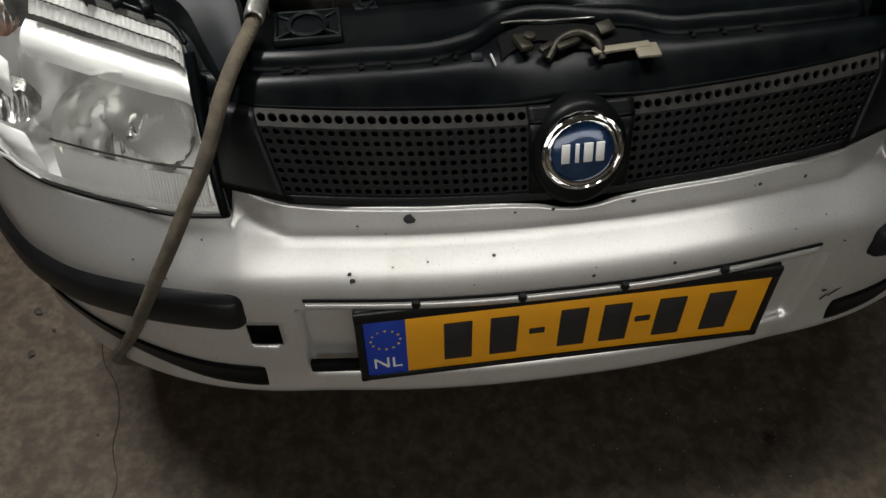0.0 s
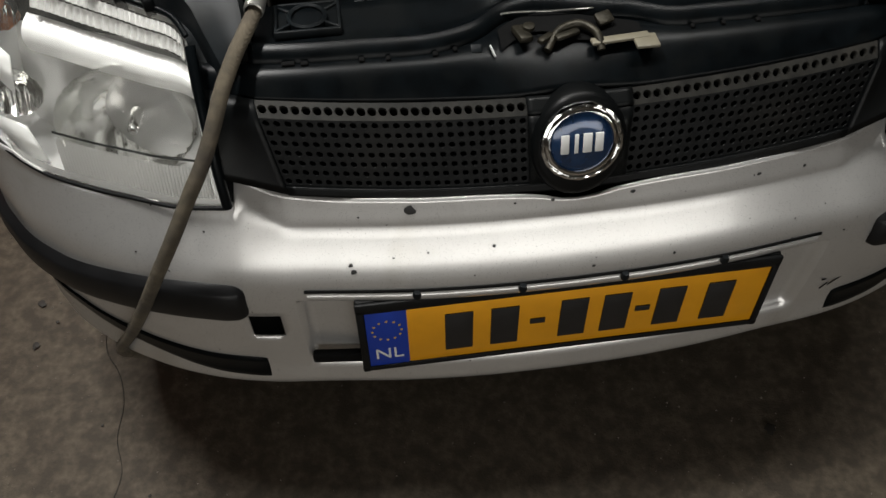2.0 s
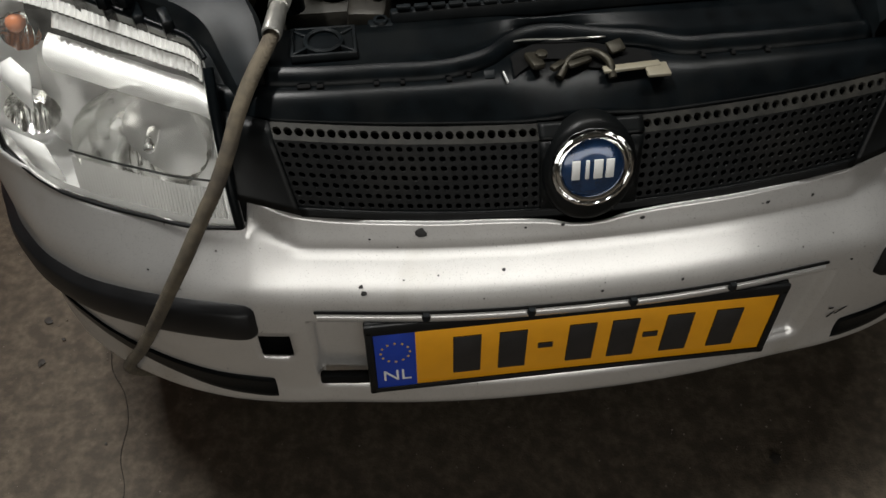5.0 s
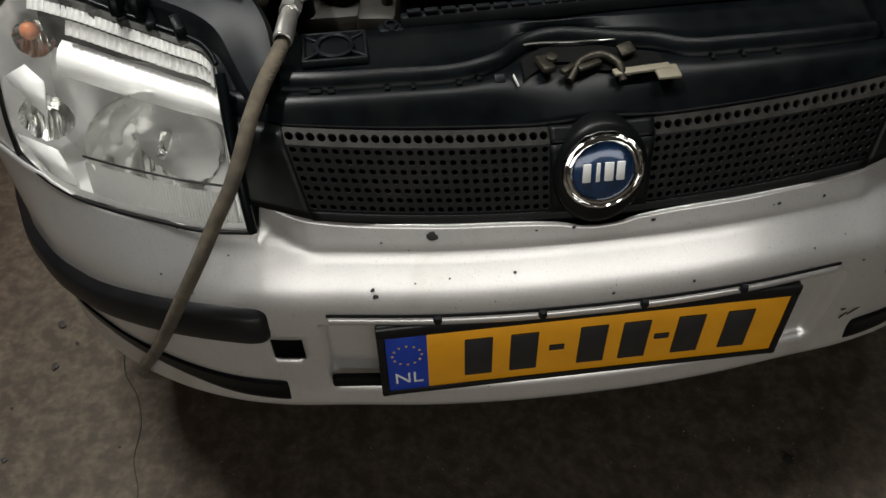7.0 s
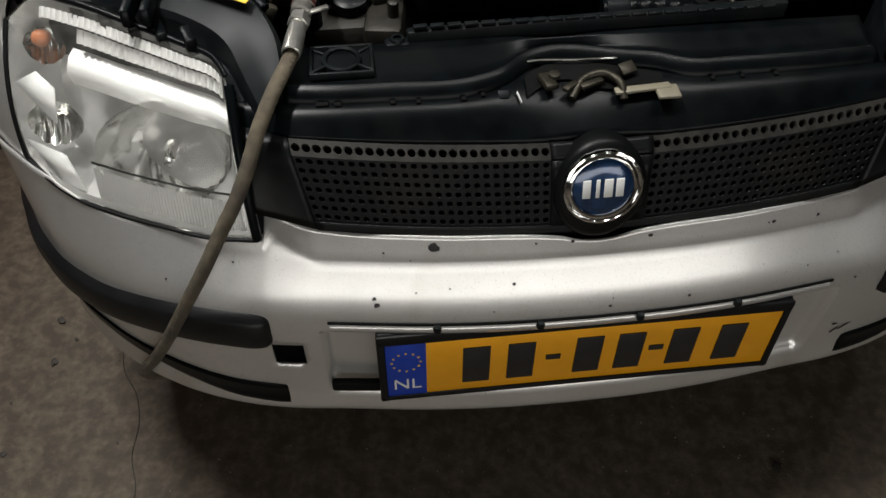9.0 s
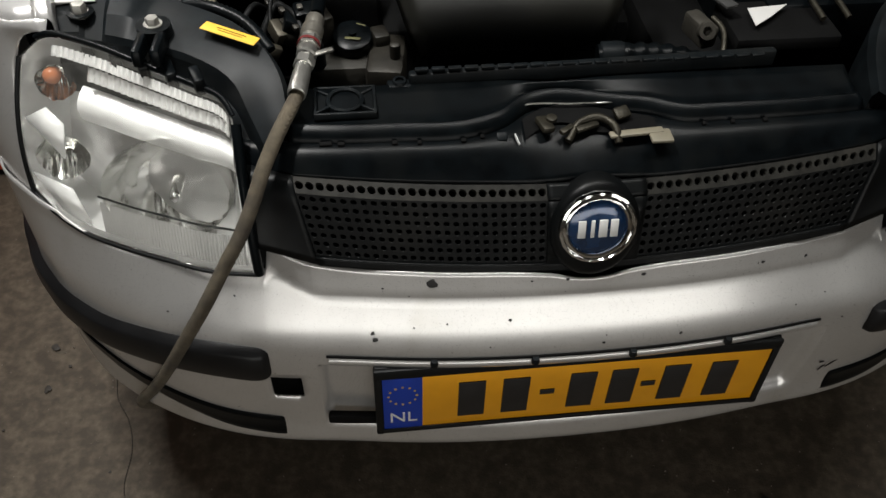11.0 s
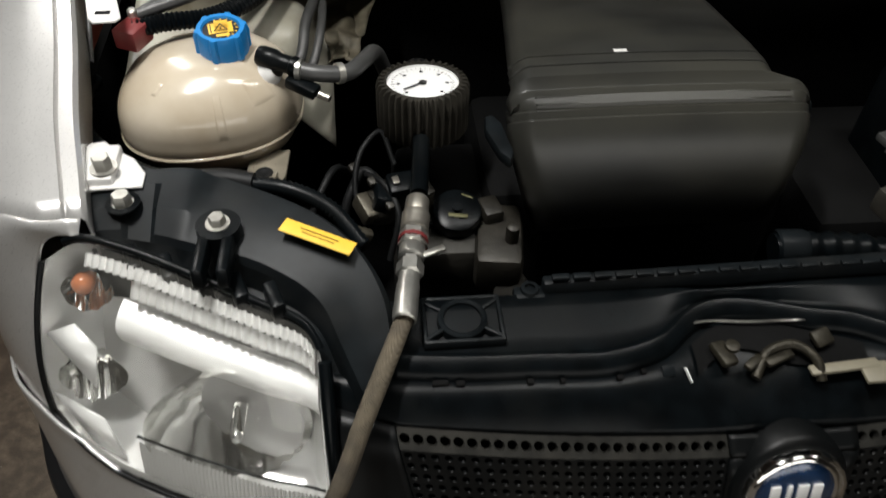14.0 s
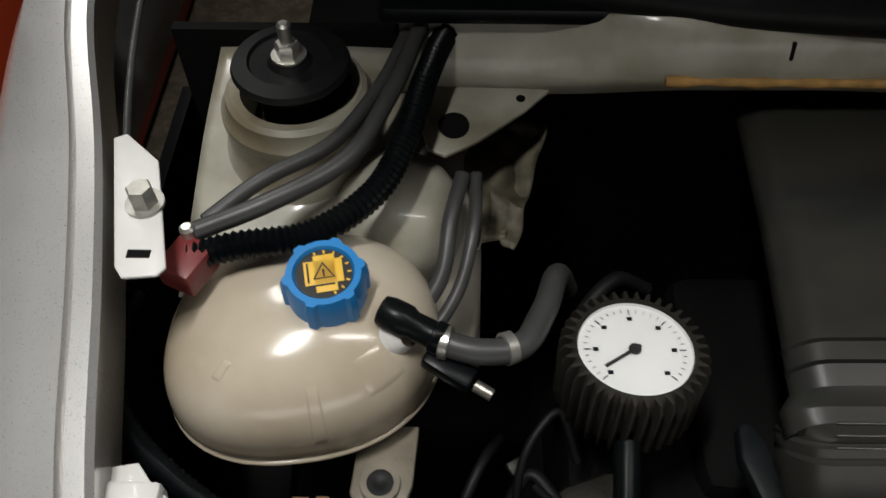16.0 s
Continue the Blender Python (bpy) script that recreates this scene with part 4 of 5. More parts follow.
def shield(u, v):
    x, y = -0.397 + (0.028 + 0.045 * v) * u - 0.015 * v, 0.565 + 0.115 * v + 0.012 * math.sin(3 * u)
    r = noise.noise((x * 40, y * 40, 1.0))
    return Vector((x + 0.012 * noise.noise((u * 3, v * 3, 4)), y + 0.010 * noise.noise((u * 4, v * 3, 7)), 0.88 + 0.02 * v + 0.012 * r))


verts, faces = sheet(shield, 20, 20)
thick(part("heat_shield", mesh_of("shield", verts, faces, True, 30), material("stained_grey_metal", (0.11, 0.095, 0.065), 0.6, 0.3, 0.45, 60, 0.3, 200), iw, "stained crumpled metal shield"), 0.0015)

# scuffs on the bumper's corner
for x, z, w, a in ((0.386, 0.478, 0.026, 14), (0.372, 0.470, 0.014, 30), (0.366, 0.487, 0.010, -20)):
    q = skin(x, z, 0.0012)
    part("scuff", box(q.x, q.y, q.z, w, 0.0016, 0.0022, 0.0005, (0, -a, 20)), INK, bump)

# coolant tank
def tank_at(a, b, out=0.0):
    """A point of the coolant tank's skin: a round it, b up it, pushed out by so much."""
    def p(c, e):
        return math.copysign(abs(c) ** e, c)
    cx = p(math.cos(b), 0.86) * p(math.cos(a), 0.86)
    cy = p(math.cos(b), 0.86) * p(math.sin(a), 0.86)
    cz = p(math.sin(b), 0.92)
    x = (0.0925 + out) * cx * (1 - 0.06 * cx)
    y = (0.080 + out) * cy * (1 - 0.10 * cx) + 0.006 * cx
    z = (0.066 + out) * cz + 0.0025 * math.exp(-((cz + 0.12) / 0.03) ** 2)
    k = 1 + 0.018 * math.exp(-((cz + 0.12) / 0.04) ** 2)
    return Vector((-0.512 + x * k, 0.467 + y * k, 0.900 + z))


def tank():
    verts, faces = sheet(lambda u, v: tank_at(2 * math.pi * u, math.pi * (v - 0.5)), 72, 40)
    return mesh_of("tank", verts, faces, True, 70)


tk = part("coolant_tank", tank(), TANK, car, "cream translucent plastic coolant expansion tank")
for a0, a1, b0, b1 in ((-1.05, -0.62, 0.45, 0.90), (-1.5, -1.40, 0.05, 0.80), (-2.3, -2.18, 0.75, 0.95)):
    verts, faces = sheet(lambda u, v: tank_at(a0 + (a1 - a0) * u, b0 + (b1 - b0) * v, 0.0010 * min(1, 6 * min(u, 1 - u), 6 * min(v, 1 - v)) - 0.0003), 14, 14)
    part("moulded_panel", mesh_of("panel", verts, faces, True, 70), TANK, tk)
part("mould_seam", pipe([tank_at(2 * math.pi * k / 36, -0.17, 0.0008) for k in range(37)], 0.0022, 120, 8), TANK, tk)
part("filler_neck", lathe([(0.024, 0), (0.024, 0.02), (0.020, 0.02)], 32, pose(-0.495, 0.466, 0.950)), TANK, tk)
part("tank_cap", lathe([(0.0225, 0), (0.0275, 0.001), (0.0275, 0.020), (0.0255, 0.0265), (0.021, 0.0265), (0.0195, 0.0235), (0, 0.0235)], 72, pose(-0.495, 0.466, 0.9625, 4, 0, 12),
     lambda i, j: (0.99 if (i % 12) < 3 else 0.90) if 0 < j < 4 else 0.90), BLUE, tk, "blue plastic screw cap")
part("cap_sticker", lathe([(0, 0.0242), (0.0175, 0.0242), (0.0175, 0.0235)], 32, pose(-0.495, 0.466, 0.9625, 4, 0, 12)), INK, tk)
CAP = pose(-0.495, 0.466, 0.9625, 4, 0, 12)
part("cap_warning", join(box(0, 0.001, 0.0247, 0.0235, 0.017, 0.0006, 0.0002), box(0.001, 0, 0.0247, 0.013, 0.0265, 0.0006, 0.0002)), YELLOW, tk, "yellow warning mark").matrix_basis = CAP
part("cap_triangle", join(lathe([(0.0062, 0.0252), (0.0078, 0.0254), (0.0078, 0.0252)], 3, pose(0, 0, 0, 0, 0, 90)), box(0, 0, 0.0253, 0.0012, 0.005, 0.0004, 0), box(-0.0095, 0.001, 0.0253, 0.0012, 0.014, 0.0004, 0), box(0, -0.0085, 0.0253, 0.012, 0.001, 0.0004, 0)), INK, tk).matrix_basis = CAP
for k in range(9):
    a = math.radians(-70 + 22 * k)
    part("cap_print", box(0.0155 * math.cos(a), 0.0155 * math.sin(a), 0.0245, 0.0022, 0.0012, 0.0004, 0, (0, 0, math.degrees(a))), YELLOW, tk).matrix_basis = CAP
SMOKY = material("smoky_translucent_plastic", (0.17, 0.15, 0.115), 0.3, 0, 0.2, 40, 0.05, 200)
part("tank_lug", join(plate_mesh([(-0.482, 0.372), (-0.474, 0.360), (-0.458, 0.357), (-0.446, 0.364), (-0.441, 0.378), (-0.438, 0.42), (-0.478, 0.42)], 0.864, 0.006), lathe([(0.009, 0.004), (0.009, 0.010), (0.013, 0.010), (0.014, 0.004)], 24, pose(-0.462, 0.378, 0.864))), SMOKY, tk)
part("lug_rubber", lathe([(0, 0.005), (0.009, 0.006), (0.009, 0.0105), (0.003, 0.011), (0, 0.009)], 20, pose(-0.462, 0.378, 0.864)), RUBBER, tk)
part("tank_spout", lathe([(0.016, -0.02), (0.014, 0.0), (0.010, 0.008), (0.008, 0.012)], 24, axis((-0.452, 0.447, 0.945), (-0.40, 0.425, 0.99))), WHITE, tk, "white spout")
part("quick_connector", join(lathe([(0.0095, -0.006), (0.011, 0.0), (0.011, 0.012), (0.009, 0.016), (0.009, 0.030), (0.0105, 0.031), (0.0105, 0.036), (0.008, 0.04)], 20, axis((-0.455, 0.452, 0.962), (-0.41, 0.43, 0.957))),
     box(-0.418, 0.424, 0.945, 0.034, 0.016, 0.012, 0.003, (0, 10, -30))), BLACK, tk, "black quick connector")
part("brass_tip", lathe([(0.004, 0), (0.004, 0.012), (0.002, 0.012)], 12, axis((-0.402, 0.414, 0.942), (-0.38, 0.402, 0.938))), BRASS, tk)
part("connector_collar", lathe([(0.0085, 0), (0.011, 0.001), (0.011, 0.006), (0.0085, 0.007)], 20, axis((-0.424, 0.436, 0.957), (-0.40, 0.43, 0.956))), STEEL, tk)
part("coolant_hose", pipe([(-0.425, 0.436, 0.957), (-0.40, 0.430, 0.955), (-0.375, 0.436, 0.951), (-0.358, 0.465, 0.945), (-0.345, 0.505, 0.93), (-0.33, 0.53, 0.88)], 0.0085, 60, 14), GREYHOSE, car, "grey rubber coolant hose")
part("brake_pipe", pipe([(-0.448, 0.475, 0.905), (-0.425, 0.505, 0.925), (-0.418, 0.545, 0.945), (-0.41, 0.58, 0.95)], 0.006, 40, 10), GREYHOSE, car)
part("brake_pipe", pipe([(-0.436, 0.465, 0.900), (-0.412, 0.500, 0.920), (-0.402, 0.54, 0.94), (-0.40, 0.585, 0.945)], 0.005, 40, 10), GREYHOSE, car)

# wing brackets and bolts
wb = part("wing_bracket", join(plate_mesh([(-0.640, 0.556), (-0.632, 0.560), (-0.606, 0.536), (-0.603, 0.526), (-0.582, 0.452), (-0.586, 0.446), (-0.606, 0.444), (-0.612, 0.452)], 1.006, 0.0025, 0.0008)), WHITE, car, "white painted wing bracket")
part("bolt", hexagon((-0.605, 0.499, 1.0085), (-0.605, 0.499, 1.1), 0.0085, 0.016), BOLT, wb)
part("slot", box(-0.600, 0.461, 1.0085, 0.014, 0.006, 0.0012, 0.0005, (0, 0, 0)), GRIME_SHADE, wb)
hb2 = part("wing_bracket", join(plate_mesh([(-0.622, 0.362), (-0.600, 0.366), (-0.588, 0.352), (-0.570, 0.340), (-0.556, 0.318), (-0.556, 0.300), (-0.604, 0.298)], 0.928, 0.0025, 0.0008), box(-0.598, 0.328, 0.928, 0.034, 0.05, 0.02, 0.004)), WHITE, car, "white painted wing bracket with bolt")
part("bolt", hexagon((-0.590, 0.317, 0.938), (-0.590, 0.317, 1.1), 0.0085, 0.014), BOLT, hb2)
part("red_plug", box(-0.583, 0.478, 0.975, 0.026, 0.030, 0.022, 0.003, (0, 0, -25)), MAROON, car, "dark red plastic plug on the loom")
part("plug_cap", lathe([(0.005, 0), (0.005, 0.012), (0.003, 0.014), (0, 0.014)], 12, pose(-0.583, 0.494, 0.980)), STEEL, car)

# wiring looms
part("wiring_loom", pipe([(-0.640, 0.50, 0.91), (-0.650, 0.455, 0.905), (-0.628, 0.405, 0.902), (-0.592, 0.371, 0.90), (-0.552, 0.346, 0.90), (-0.51, 0.332, 0.905), (-0.465, 0.326, 0.905), (-0.434, 0.318, 0.905), (-0.395, 0.300, 0.895), (-0.365, 0.268, 0.875)], 0.0085, 150, 12, corrugated), BLACK, car, "black corrugated wiring loom")
part("loom_tape", pipe([(-0.515, 0.334, 0.906), (-0.49, 0.331, 0.908), (-0.465, 0.326, 0.906)], 0.0105, 12, 12), RUBBER, car)
part("wiring_loom", pipe([(-0.592, 0.480, 0.975), (-0.560, 0.488, 0.98), (-0.508, 0.500, 0.98), (-0.468, 0.538, 0.98), (-0.450, 0.585, 0.985), (-0.438, 0.64, 0.99), (-0.420, 0.70, 0.99), (-0.385, 0.755, 0.985), (-0.33, 0.79, 0.98)], 0.010, 190, 12, corrugated), BLACK, car, "black corrugated wiring loom")
part("cable", pipe([(-0.575, 0.505, 0.985), (-0.545, 0.535, 0.99), (-0.500, 0.572, 0.99), (-0.472, 0.62, 0.995), (-0.450, 0.70, 0.99), (-0.41, 0.78, 0.98)], 0.0055, 60, 10), GREYHOSE, car, "grey cable")
part("cable", pipe([(-0.580, 0.497, 0.985), (-0.535, 0.516, 0.992), (-0.488, 0.552, 0.995), (-0.462, 0.61, 1.0), (-0.440, 0.70, 0.995), (-0.40, 0.78, 0.985)], 0.0065, 60, 10), GREYHOSE, car, "grey cable")
part("cable", pipe([(-0.675, 0.80, 1.0), (-0.662, 0.66, 0.985), (-0.645, 0.56, 0.97), (-0.640, 0.50, 0.93)], 0.003, 50, 8), GREYHOSE, car)
part("cable", pipe([(-0.33, 0.40, 0.86), (-0.345, 0.425, 0.885), (-0.36, 0.41, 0.88), (-0.372, 0.37, 0.85), (-0.36, 0.34, 0.82)], 0.003, 50, 8), RUBBER, car)

# engine cover
def cover(u, v):
    prof = [(0.70, 0.925), (0.66, 0.945), (0.55, 0.957), (0.46, 0.961), (0.441, 0.961), (0.438, 0.957), (0.435, 0.961), (0.427, 0.960), (0.424, 0.955), (0.421, 0.959), (0.411, 0.957), (0.405, 0.948), (0.402, 0.946), (0.392, 0.945),
            (0.386, 0.941), (0.383, 0.936), (0.379, 0.937), (0.375, 0.931), (0.371, 0.932), (0.366, 0.924), (0.357, 0.906), (0.350, 0.88), (0.346, 0.855), (0.345, 0.832), (0.350, 0.808), (0.366, 0.793)]
    k = round(v * (len(prof) - 1))
    y, z = prof[k]
    w = -1 + 2 * u
    e = max(0, abs(w) - 0.86) / 0.14
    low = max(0, 0.92 - z)
    x0, x1 = (-0.209, 0.062) if k < 11 else (-0.214 + 0.30 * low, 0.098 - 0.18 * low)
    if k < 11:
        x0 += 0.10 * max(0, y - 0.43)
        x1 -= 0.16 * max(0, y - 0.43)
    x = (x0 + x1) / 2 + (x1 - x0) / 2 * w
    return Vector((x, y + 0.016 * e * e * (k > 13), z - 0.014 * e * e - 0.003 * w * w))


verts, faces = sheet(cover, 60, 25)
cov = thick(part("engine_cover", mesh_of("cover", verts, faces, True, 24), COVER, car, "dark grey plastic engine air filter cover"), 0.004, 1)
part("cover_emblem", lathe([(0, 0), (0.010, 0.0005), (0.0145, 0.0), (0.015, -0.001)], 32, pose(-0.096, 0.452, 0.9635)), RUBBER, cov)
part("cover_mark", box(-0.096, 0.442, 0.9645, 0.014, 0.005, 0.0014, 0.0005), WHITE, cov)
for x, y, w, a in ((-0.165, 0.492, 0.016, -30), (-0.128, 0.476, 0.010, 10), (-0.160, 0.500, 0.006, 60)):
    part("cover_scratch", box(x, y, 0.9600, w, 0.0022, 0.0012, 0.0003, (0, 0, a)), GRIME_SHADE, cov)
for k in range(3):
    part("cover_rib", box(-0.060, 0.3905 - 0.006 * k, 0.9465 - 0.004 * k, 0.262, 0.0022, 0.0022, 0.0008), COVER, cov)
part("cover_hook", plate_mesh([(-0.238, 0.402), (-0.230, 0.405), (-0.222, 0.390), (-0.216, 0.345), (-0.221, 0.330), (-0.231, 0.345), (-0.240, 0.380)], 0.905, 0.014, 0.004), GREYP, cov, "grey plastic clip beside the cover")
part("cover_lug", box(0.100, 0.42, 0.90, 0.018, 0.05, 0.05, 0.008), GREYP, cov)
# grease and the shade low in the bay share this near-black colour
part("engine_block", join(box(-0.05, 0.50, 0.70, 0.36, 0.20, 0.22, 0.02), box(-0.27, 0.45, 0.72, 0.12, 0.16, 0.14, 0.02), box(0.28, 0.50, 0.66, 0.22, 0.24, 0.2, 0.02)), GRIME_SHADE, car, "engine block, near black with grease and deep shade")
part("cylinder_head_casting", join(box(-0.285, 0.335, 0.78, 0.10, 0.05, 0.07, 0.012), lathe([(0, 0.04), (0.02, 0.036), (0.022, 0.0)], 20, axis((-0.215, 0.31, 0.76), (-0.215, 0.2, 0.84)))), material("grimy_cast_alloy", (0.022, 0.020, 0.016), 0.55, 0.3, 0.35, 30, 0.5, 160), car, "grimy cast alloy end of the engine")
oc = part("oil_filler_cap", lathe([(0.024, -0.02), (0.0265, 0.0), (0.025, 0.006), (0.020, 0.008), (0.005, 0.008), (0.005, 0.012), (0, 0.012)], 32, pose(-0.268, 0.352, 0.832, 14, 0, 0)), BLACK, car, "black oil filler cap")
part("cap_mark", join(box(-0.268, 0.340, 0.8395, 0.020, 0.004, 0.0008, 0.0003, (14, 0, -12)), box(-0.256, 0.364, 0.844, 0.013, 0.002, 0.0008, 0.0003, (14, 0, -30))), material("faded_yellow_print", (0.08, 0.075, 0.02), 0.6), oc)
cn = part("sensor_connector", join(box(-0.325, 0.355, 0.865, 0.030, 0.026, 0.03, 0.004, (10, 0, 12)), box(-0.345, 0.350, 0.86, 0.018, 0.03, 0.022, 0.004, (0, 20, 0)), lathe([(0, 0.035), (0.014, 0.03), (0.016, 0)], 18, pose(-0.318, 0.30, 0.83))), BLACK, car, "black sensor connectors")
part("clip", box(-0.331, 0.350, 0.882, 0.007, 0.010, 0.003, 0.001, (0, 0, 12)), BRASS, cn)
part("oily_bracket", join(box(-0.362, 0.345, 0.85, 0.016, 0.03, 0.02, 0.004, (20, 10, 30)), box(-0.37, 0.31, 0.84, 0.02, 0.012, 0.03, 0.004, (0, 30, 10))), material("oily_steel", (0.08, 0.072, 0.055), 0.45, 0.7, 0.3, 60, 0.3), car, "oily steel brackets")
part("earth_tag", join(box(-0.512, 0.362, 0.875, 0.012, 0.010, 0.006, 0.002), box(-0.498, 0.362, 0.874, 0.010, 0.012, 0.006, 0.002)), material("copper_tag", (0.30, 0.17, 0.10), 0.45, 0.6), car)

ALLOY = material("grimy_alloy", (0.022, 0.0195, 0.015), 0.5, 0.4, 0.35, 60, 0.4, 200)
part("hose_clamp", lathe([(0.0085, 0), (0.0105, 0.0005), (0.0105, 0.007), (0.0085, 0.0075)], 20, axis((-0.385, 0.433, 0.9525), (-0.37, 0.44, 0.950))), BOLT, car)
part("thermostat_housing", join(box(-0.318, 0.372, 0.835, 0.05, 0.04, 0.05, 0.010, (0, 0, 20)), lathe([(0.016, 0), (0.019, 0.004), (0.019, 0.02), (0.015, 0.03), (0, 0.03)], 20, axis((-0.335, 0.36, 0.84), (-0.39, 0.33, 0.86)))), ALLOY, car, "grimy cast thermostat housing")
part("valve_cover", join(box(-0.225, 0.33, 0.80, 0.05, 0.09, 0.05, 0.010, (0, 0, -8)), box(-0.232, 0.355, 0.83, 0.022, 0.03, 0.02, 0.005, (0, 0, 14)), lathe([(0.007, 0), (0.007, 0.02), (0.004, 0.022), (0, 0.022)], 12, pose(-0.215, 0.315, 0.825))), ALLOY, car, "grimy alloy engine casting beside the oil filler")
for pts, r in (([(-0.39, 0.34, 0.80), (-0.378, 0.372, 0.845), (-0.362, 0.39, 0.862), (-0.345, 0.372, 0.858)], 0.005), ([(-0.43, 0.35, 0.80), (-0.41, 0.37, 0.845), (-0.395, 0.40, 0.855), (-0.38, 0.43, 0.83)], 0.004),
               ([(-0.335, 0.47, 0.86), (-0.32, 0.50, 0.90), (-0.30, 0.52, 0.905), (-0.27, 0.53, 0.88)], 0.006), ([(-0.34, 0.30, 0.82), (-0.33, 0.33, 0.86), (-0.345, 0.36, 0.872), (-0.36, 0.38, 0.865)], 0.0035)):
    part("engine_wire", pipe(pts, r, 30, 8), RUBBER, car)
for x, y, z, w in ((-0.352, 0.366, 0.868, 0.014), (-0.372, 0.395, 0.862, 0.012), (-0.30, 0.352, 0.862, 0.016), (-0.337, 0.335, 0.862, 0.010)):
    part("wire_clip", box(x, y, z, w, 0.010, 0.008, 0.002, (12, 0, 30)), ALLOY, car)

# intake hose and battery side
part("intake_hose", pipe([(0.035, 0.262, 0.848), (0.085, 0.258, 0.852), (0.13, 0.252, 0.850), (0.17, 0.240, 0.842), (0.215, 0.225, 0.83)], 0.017, 44, 16, lambda k: 1.0 if k % 4 < 2 else 0.86), BLACK, car, "black corrugated intake hose")
part("intake_spout", lathe([(0.017, -0.012), (0.019, -0.01), (0.019, 0.014), (0.017, 0.018)], 24, axis((0.05, 0.263, 0.849), (0.1, 0.257, 0.852))), GREYP, car)
bt = part("battery", box(0.36, 0.43, 0.80, 0.17, 0.22, 0.15, 0.008), BLACK, car, "black car battery")
part("battery_label", box(0.345, 0.40, 0.8765, 0.07, 0.04, 0.001, 0.0), material("pale_red_label", (0.55, 0.30, 0.28), 0.5), bt)
# rods take a dark steel colour for the shade on this side
for x in (0.3, 0.335):
    part("battery_rod", pipe([(x + 0.035, 0.405, 0.895), (x + 0.028, 0.33, 0.885), (x + 0.03, 0.282, 0.878)], 0.004, 20, 8), GREASY_SHADED, bt)
part("torn_label", plate_mesh([(0.236, 0.272), (0.240, 0.312), (0.296, 0.318), (0.262, 0.290)], 0.878, 0.001, 0.0002), WHITE, car, "torn white label")
part("battery_tray", box(0.28, 0.30, 0.86, 0.14, 0.09, 0.02, 0.006), GRIME_SHADE, car)
part("terminal_clamp", join(box(0.175, 0.295, 0.862, 0.022, 0.05, 0.03, 0.005, (0, 0, 15)), lathe([(0.006, 0), (0.006, 0.01), (0.011, 0.01), (0.011, 0)], 16, axis((0.172, 0.275, 0.872), (0.172, 0.2, 0.92)))), material("oily_casting", (0.05, 0.046, 0.038), 0.5, 0.4, 0.3, 40, 0.3), car, "oily metal clamp")
# wire darkened by colour in place of the bay's shade
part("clamp_wire", pipe([(0.19, 0.30, 0.875), (0.197, 0.282, 0.872), (0.193, 0.255, 0.862), (0.183, 0.235, 0.85)], 0.0035, 24, 8), GREASY_SHADED, car)
part("grey_strap", join(box(0.205, 0.335, 0.885, 0.018, 0.07, 0.004, 0.001, (-6, 0, 14)), box(0.195, 0.375, 0.89, 0.022, 0.02, 0.01, 0.003, (0, 0, 14))), GREYHOSE, car, "grey plastic strap")

# ---- pressure tester with hose ----
tester = new("pressure_gauge_hose")
tagged(tester, "pressure gauge in ribbed black rubber guard on a brown braided hose", "pressure gauge")
HOSE = [(-0.330, 0.185, 0.879), (-0.341, 0.160, 0.872), (-0.357, 0.125, 0.861), (-0.372, 0.098, 0.842), (-0.386, 0.075, 0.815), (-0.404, 0.055, 0.783), (-0.424, 0.045, 0.751), (-0.453, 0.032, 0.702),
        (-0.490, 0.032, 0.635), (-0.528, 0.045, 0.559), (-0.564, 0.062, 0.490), (-0.600, 0.085, 0.424), (-0.612, 0.13, 0.34), (-0.60, 0.22, 0.20), (-0.56, 0.34, 0.07), (-0.50, 0.52, 0.012), (-0.40, 0.9, 0.010), (-0.3, 1.5, 0.010)]
part("hose", pipe(HOSE, 0.0082, 260, 16, lambda k: 1 + 0.03 * noise.noise((k * 0.9, 0, 0))), BRAID, tester, "worn brown braided hose")
a, b = Vector((-0.3325, 0.178, 0.881)), Vector((-0.309, 0.335, 0.884))
AX = axis(a, b)
part("ferrule", lathe([(0.0088, -0.006), (0.0103, -0.005), (0.0108, 0.0), (0.0104, 0.032), (0.0095, 0.036), (0.0095, 0.046)], 24, AX), STEEL, tester, "crimped steel ferrule")
part("coupler", join(lathe([(0.0095, 0.044), (0.0125, 0.046), (0.0125, 0.058), (0.0095, 0.060), (0.0095, 0.066)], 6, AX), lathe([(0.0095, 0.064), (0.012, 0.066), (0.012, 0.078), (0.0105, 0.080)], 24, AX)), STEEL, tester, "steel quick coupler")
part("coupler_nut", lathe([(0.0105, 0.080), (0.0138, 0.081), (0.0138, 0.096), (0.0115, 0.097)], 6, AX), STEEL, tester)
part("coupler_sleeve", lathe([(0.0115, 0.097), (0.0135, 0.099), (0.0128, 0.104), (0.0135, 0.106), (0.0128, 0.111), (0.0135, 0.113), (0.0135, 0.120), (0.011, 0.122), (0.0115, 0.123), (0.0115, 0.140), (0.0085, 0.142)], 24, AX), BRASS, tester, "tarnished brass sleeve")
part("valve_lever", box(-0.3035, 0.248, 0.884, 0.026, 0.007, 0.004, 0.0015, (0, 0, 22)), STEEL, tester, "small steel valve lever")
part("lever_mark", lathe([(0.0128, 0.0845), (0.0142, 0.0845), (0.0142, 0.0885), (0.0128, 0.0885)], 12, AX), MAROON, tester)
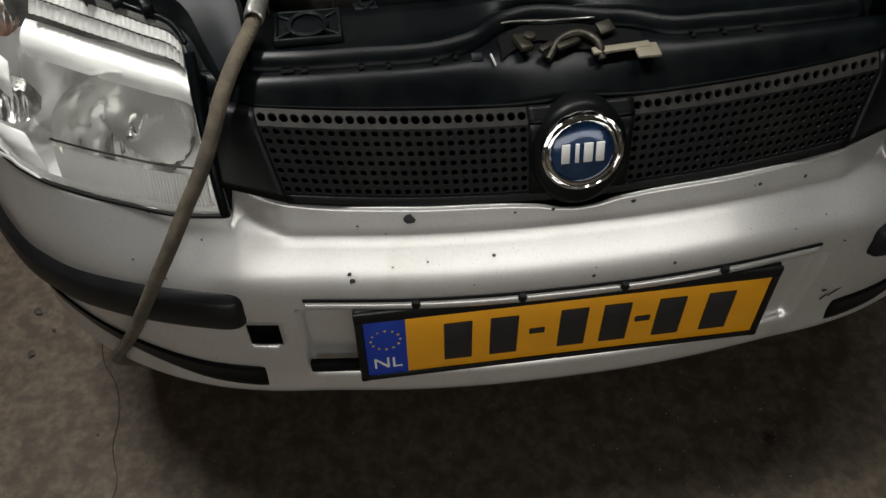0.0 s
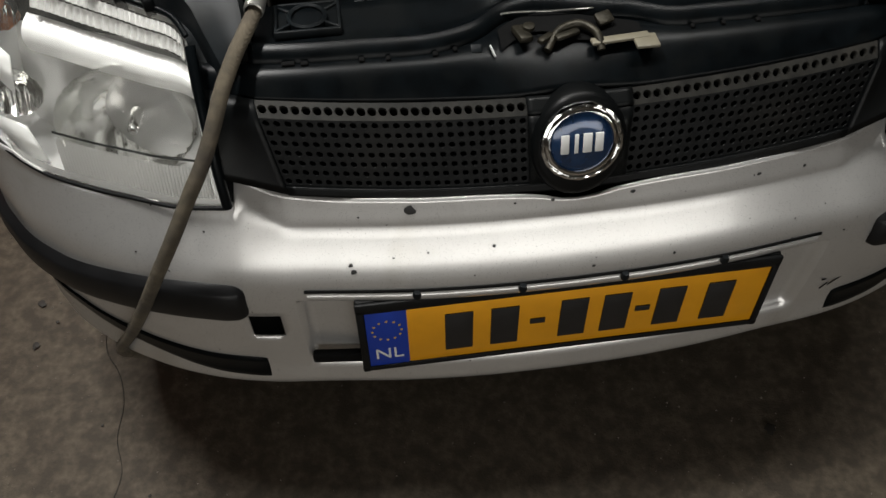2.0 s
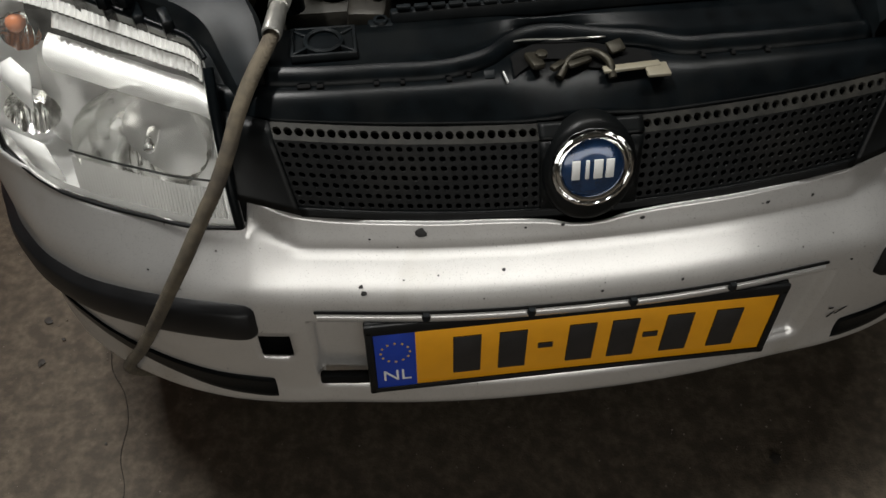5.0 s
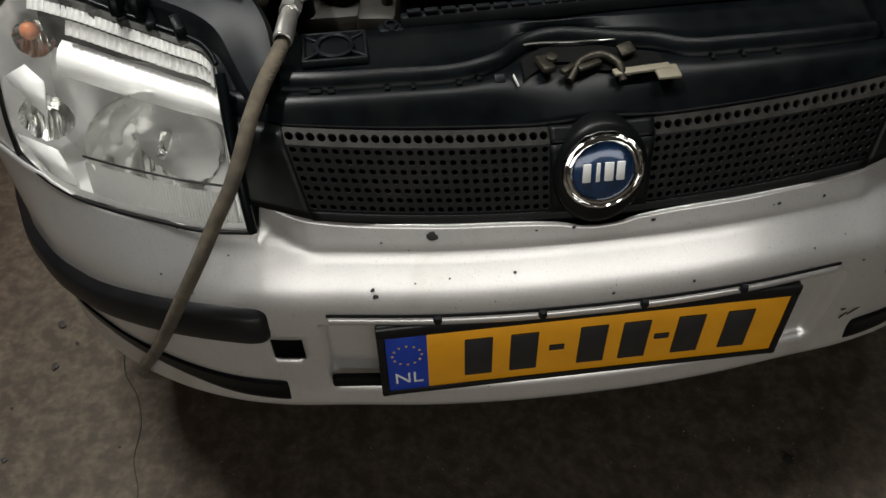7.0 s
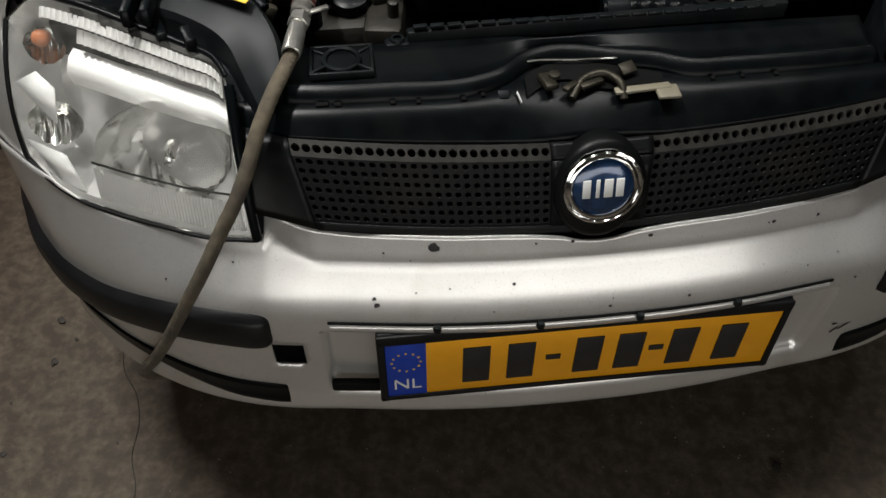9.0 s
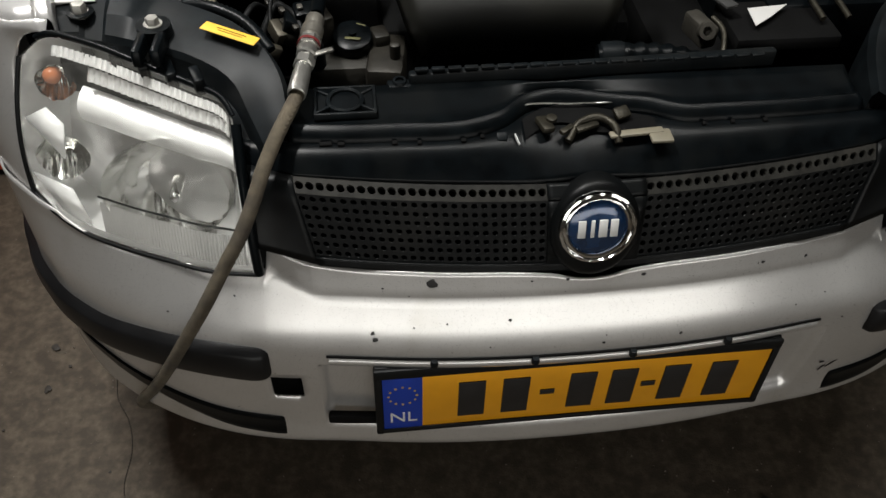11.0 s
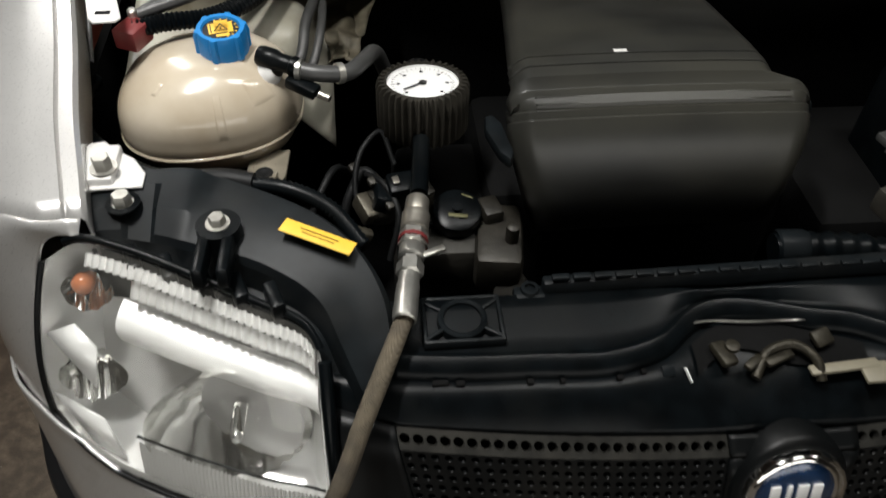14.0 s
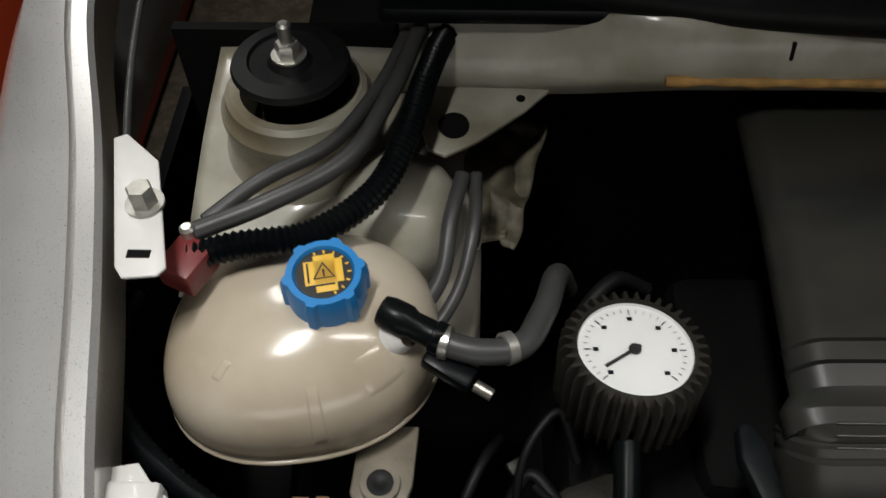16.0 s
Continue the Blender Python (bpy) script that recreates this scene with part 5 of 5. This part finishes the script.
part("stem", pipe([(-0.310, 0.325, 0.884), (-0.306, 0.36, 0.886), (-0.302, 0.40, 0.892)], 0.0088, 20, 16), BLACK, tester, "black stem")
G = pose(-0.297, 0.444, 0.872, -6, 0, 0)
part("guard", lathe([(0.030, 0.0), (0.040, 0.002), (0.0435, 0.008), (0.0435, 0.054), (0.041, 0.059), (0.0385, 0.060), (0.0375, 0.055)], 180, G, lambda i, j: (1.13 if i % 5 < 2 else 0.98) if 0 < j < 5 else 1.0), DUSTY, tester, "ribbed dusty black rubber guard")
part("guard_base", lathe([(0, 0.0), (0.034, 0.0), (0.034, 0.01)], 32, G), RUBBER, tester)
dial = part("dial", lathe([(0, 0.0545), (0.037, 0.0545), (0.0375, 0.057)], 64, G), DIAL, tester, "white dial")
for k in range(31):
    t = math.radians(225 - 9 * k)
    big = k % 5 == 0
    r = 0.031 if big else 0.032
    bm = box(0, 0, 0, 0.0045 if big else 0.0025, 0.0008 if big else 0.0004, 0.0004, 0)
    bm.transform(G @ pose(r * math.cos(t), r * math.sin(t), 0.0549, 0, 0, math.degrees(t)))
    part("scale_mark", bm, INK, dial)
for k in range(7):
    t = math.radians(225 - 45 * k)
    bm = box(0, 0, 0, 0.0035, 0.003, 0.0003, 0)
    bm.transform(G @ pose(0.0255 * math.cos(t), 0.0255 * math.sin(t), 0.0549))
    part("scale_figure", bm, GREYP, dial)
bm = join(box(0.010, 0, 0.0562, 0.030, 0.0022, 0.0006, 0), lathe([(0, 0.0572), (0.004, 0.0568), (0.0042, 0.0555)], 20))
bm.transform(G @ pose(0, 0, 0, 0, 0, 214))
part("needle", bm, INK, tester, "black needle")
gl = part("dial_glass", lathe([(0, 0.0595), (0.02, 0.0592), (0.0375, 0.0578)], 48, G), GLASS, tester, "clear glass")
gl.visible_shadow = False

# ---- beside the car ----
cab = tagged(new("tool_cabinet"), "plain red painted metal cabinet beside the car", "cabinet")
part("body", box(-1.55, 1.75, 0.45, 0.80, 1.4, 0.86, 0.012), RED, cab)
part("plinth", box(-1.55, 1.75, 0.012, 0.78, 1.38, 0.024, 0.003), BLACK, cab)

# cracks, leaves and oil spots on the floor
rng = random.Random(11)
crack = [(-0.80, 0.42), (-0.79, 0.36), (-0.765, 0.31), (-0.745, 0.24), (-0.75, 0.17), (-0.735, 0.10), (-0.745, 0.03), (-0.73, -0.05), (-0.74, -0.15)]
part("crack", pipe([(x + rng.uniform(-0.004, 0.004), y, -0.0002) for x, y in crack], 0.0010, 80, 6, lambda k: 0.7 + 0.6 * noise.noise((k * 0.6, 3, 0))), OIL, floor)
for x, y, r in ((-0.94, 0.50, 0.009), (-0.935, 0.397, 0.008), (-0.90, 0.45, 0.004), (-1.0, 0.31, 0.003), (-0.78, 0.2, 0.003), (0.45, 0.02, 0.012), (-0.86, 0.02, 0.003), (-0.68, 0.05, 0.003), (-0.99, 0.2, 0.006)):
    bm = bmesh.new()
    c = bm.verts.new((x, y, 0.0035))
    vs = [bm.verts.new((x + r * rng.uniform(0.6, 1.3) * math.cos(a), y + r * rng.uniform(0.6, 1.3) * math.sin(a), 0.0012)) for a in np.linspace(0, 2 * math.pi, 12)[:-1]]
    for k in range(11):
        bm.faces.new((c, vs[k], vs[(k + 1) % 11]))
    part("floor_spot", bm, OIL, floor)

# grit on the floor
verts, faces = [], []
for k in range(900):
    x, y, r = rng.uniform(-1.2, 0.9), rng.uniform(-0.5, 0.9), 0.0006 + 0.0018 * rng.random() ** 2
    n0 = len(verts)
    for a in range(4):
        t = a * math.pi / 2 + rng.uniform(0, 0.6)
        verts.append((x + r * math.cos(t), y + r * math.sin(t), -0.001))
    verts.append((x, y, 0.0005 + r * 0.8))
    faces += [(n0 + a, n0 + (a + 1) % 4, n0 + 4) for a in range(4)]
tagged(part("floor_grit", mesh_of("grit", verts, faces, False), material("pale_grit", (0.20, 0.17, 0.14), 0.8, 0, 0.4, 200, 0), None), "pale grit and dust scattered on the concrete floor", "grit", kind="stuff")
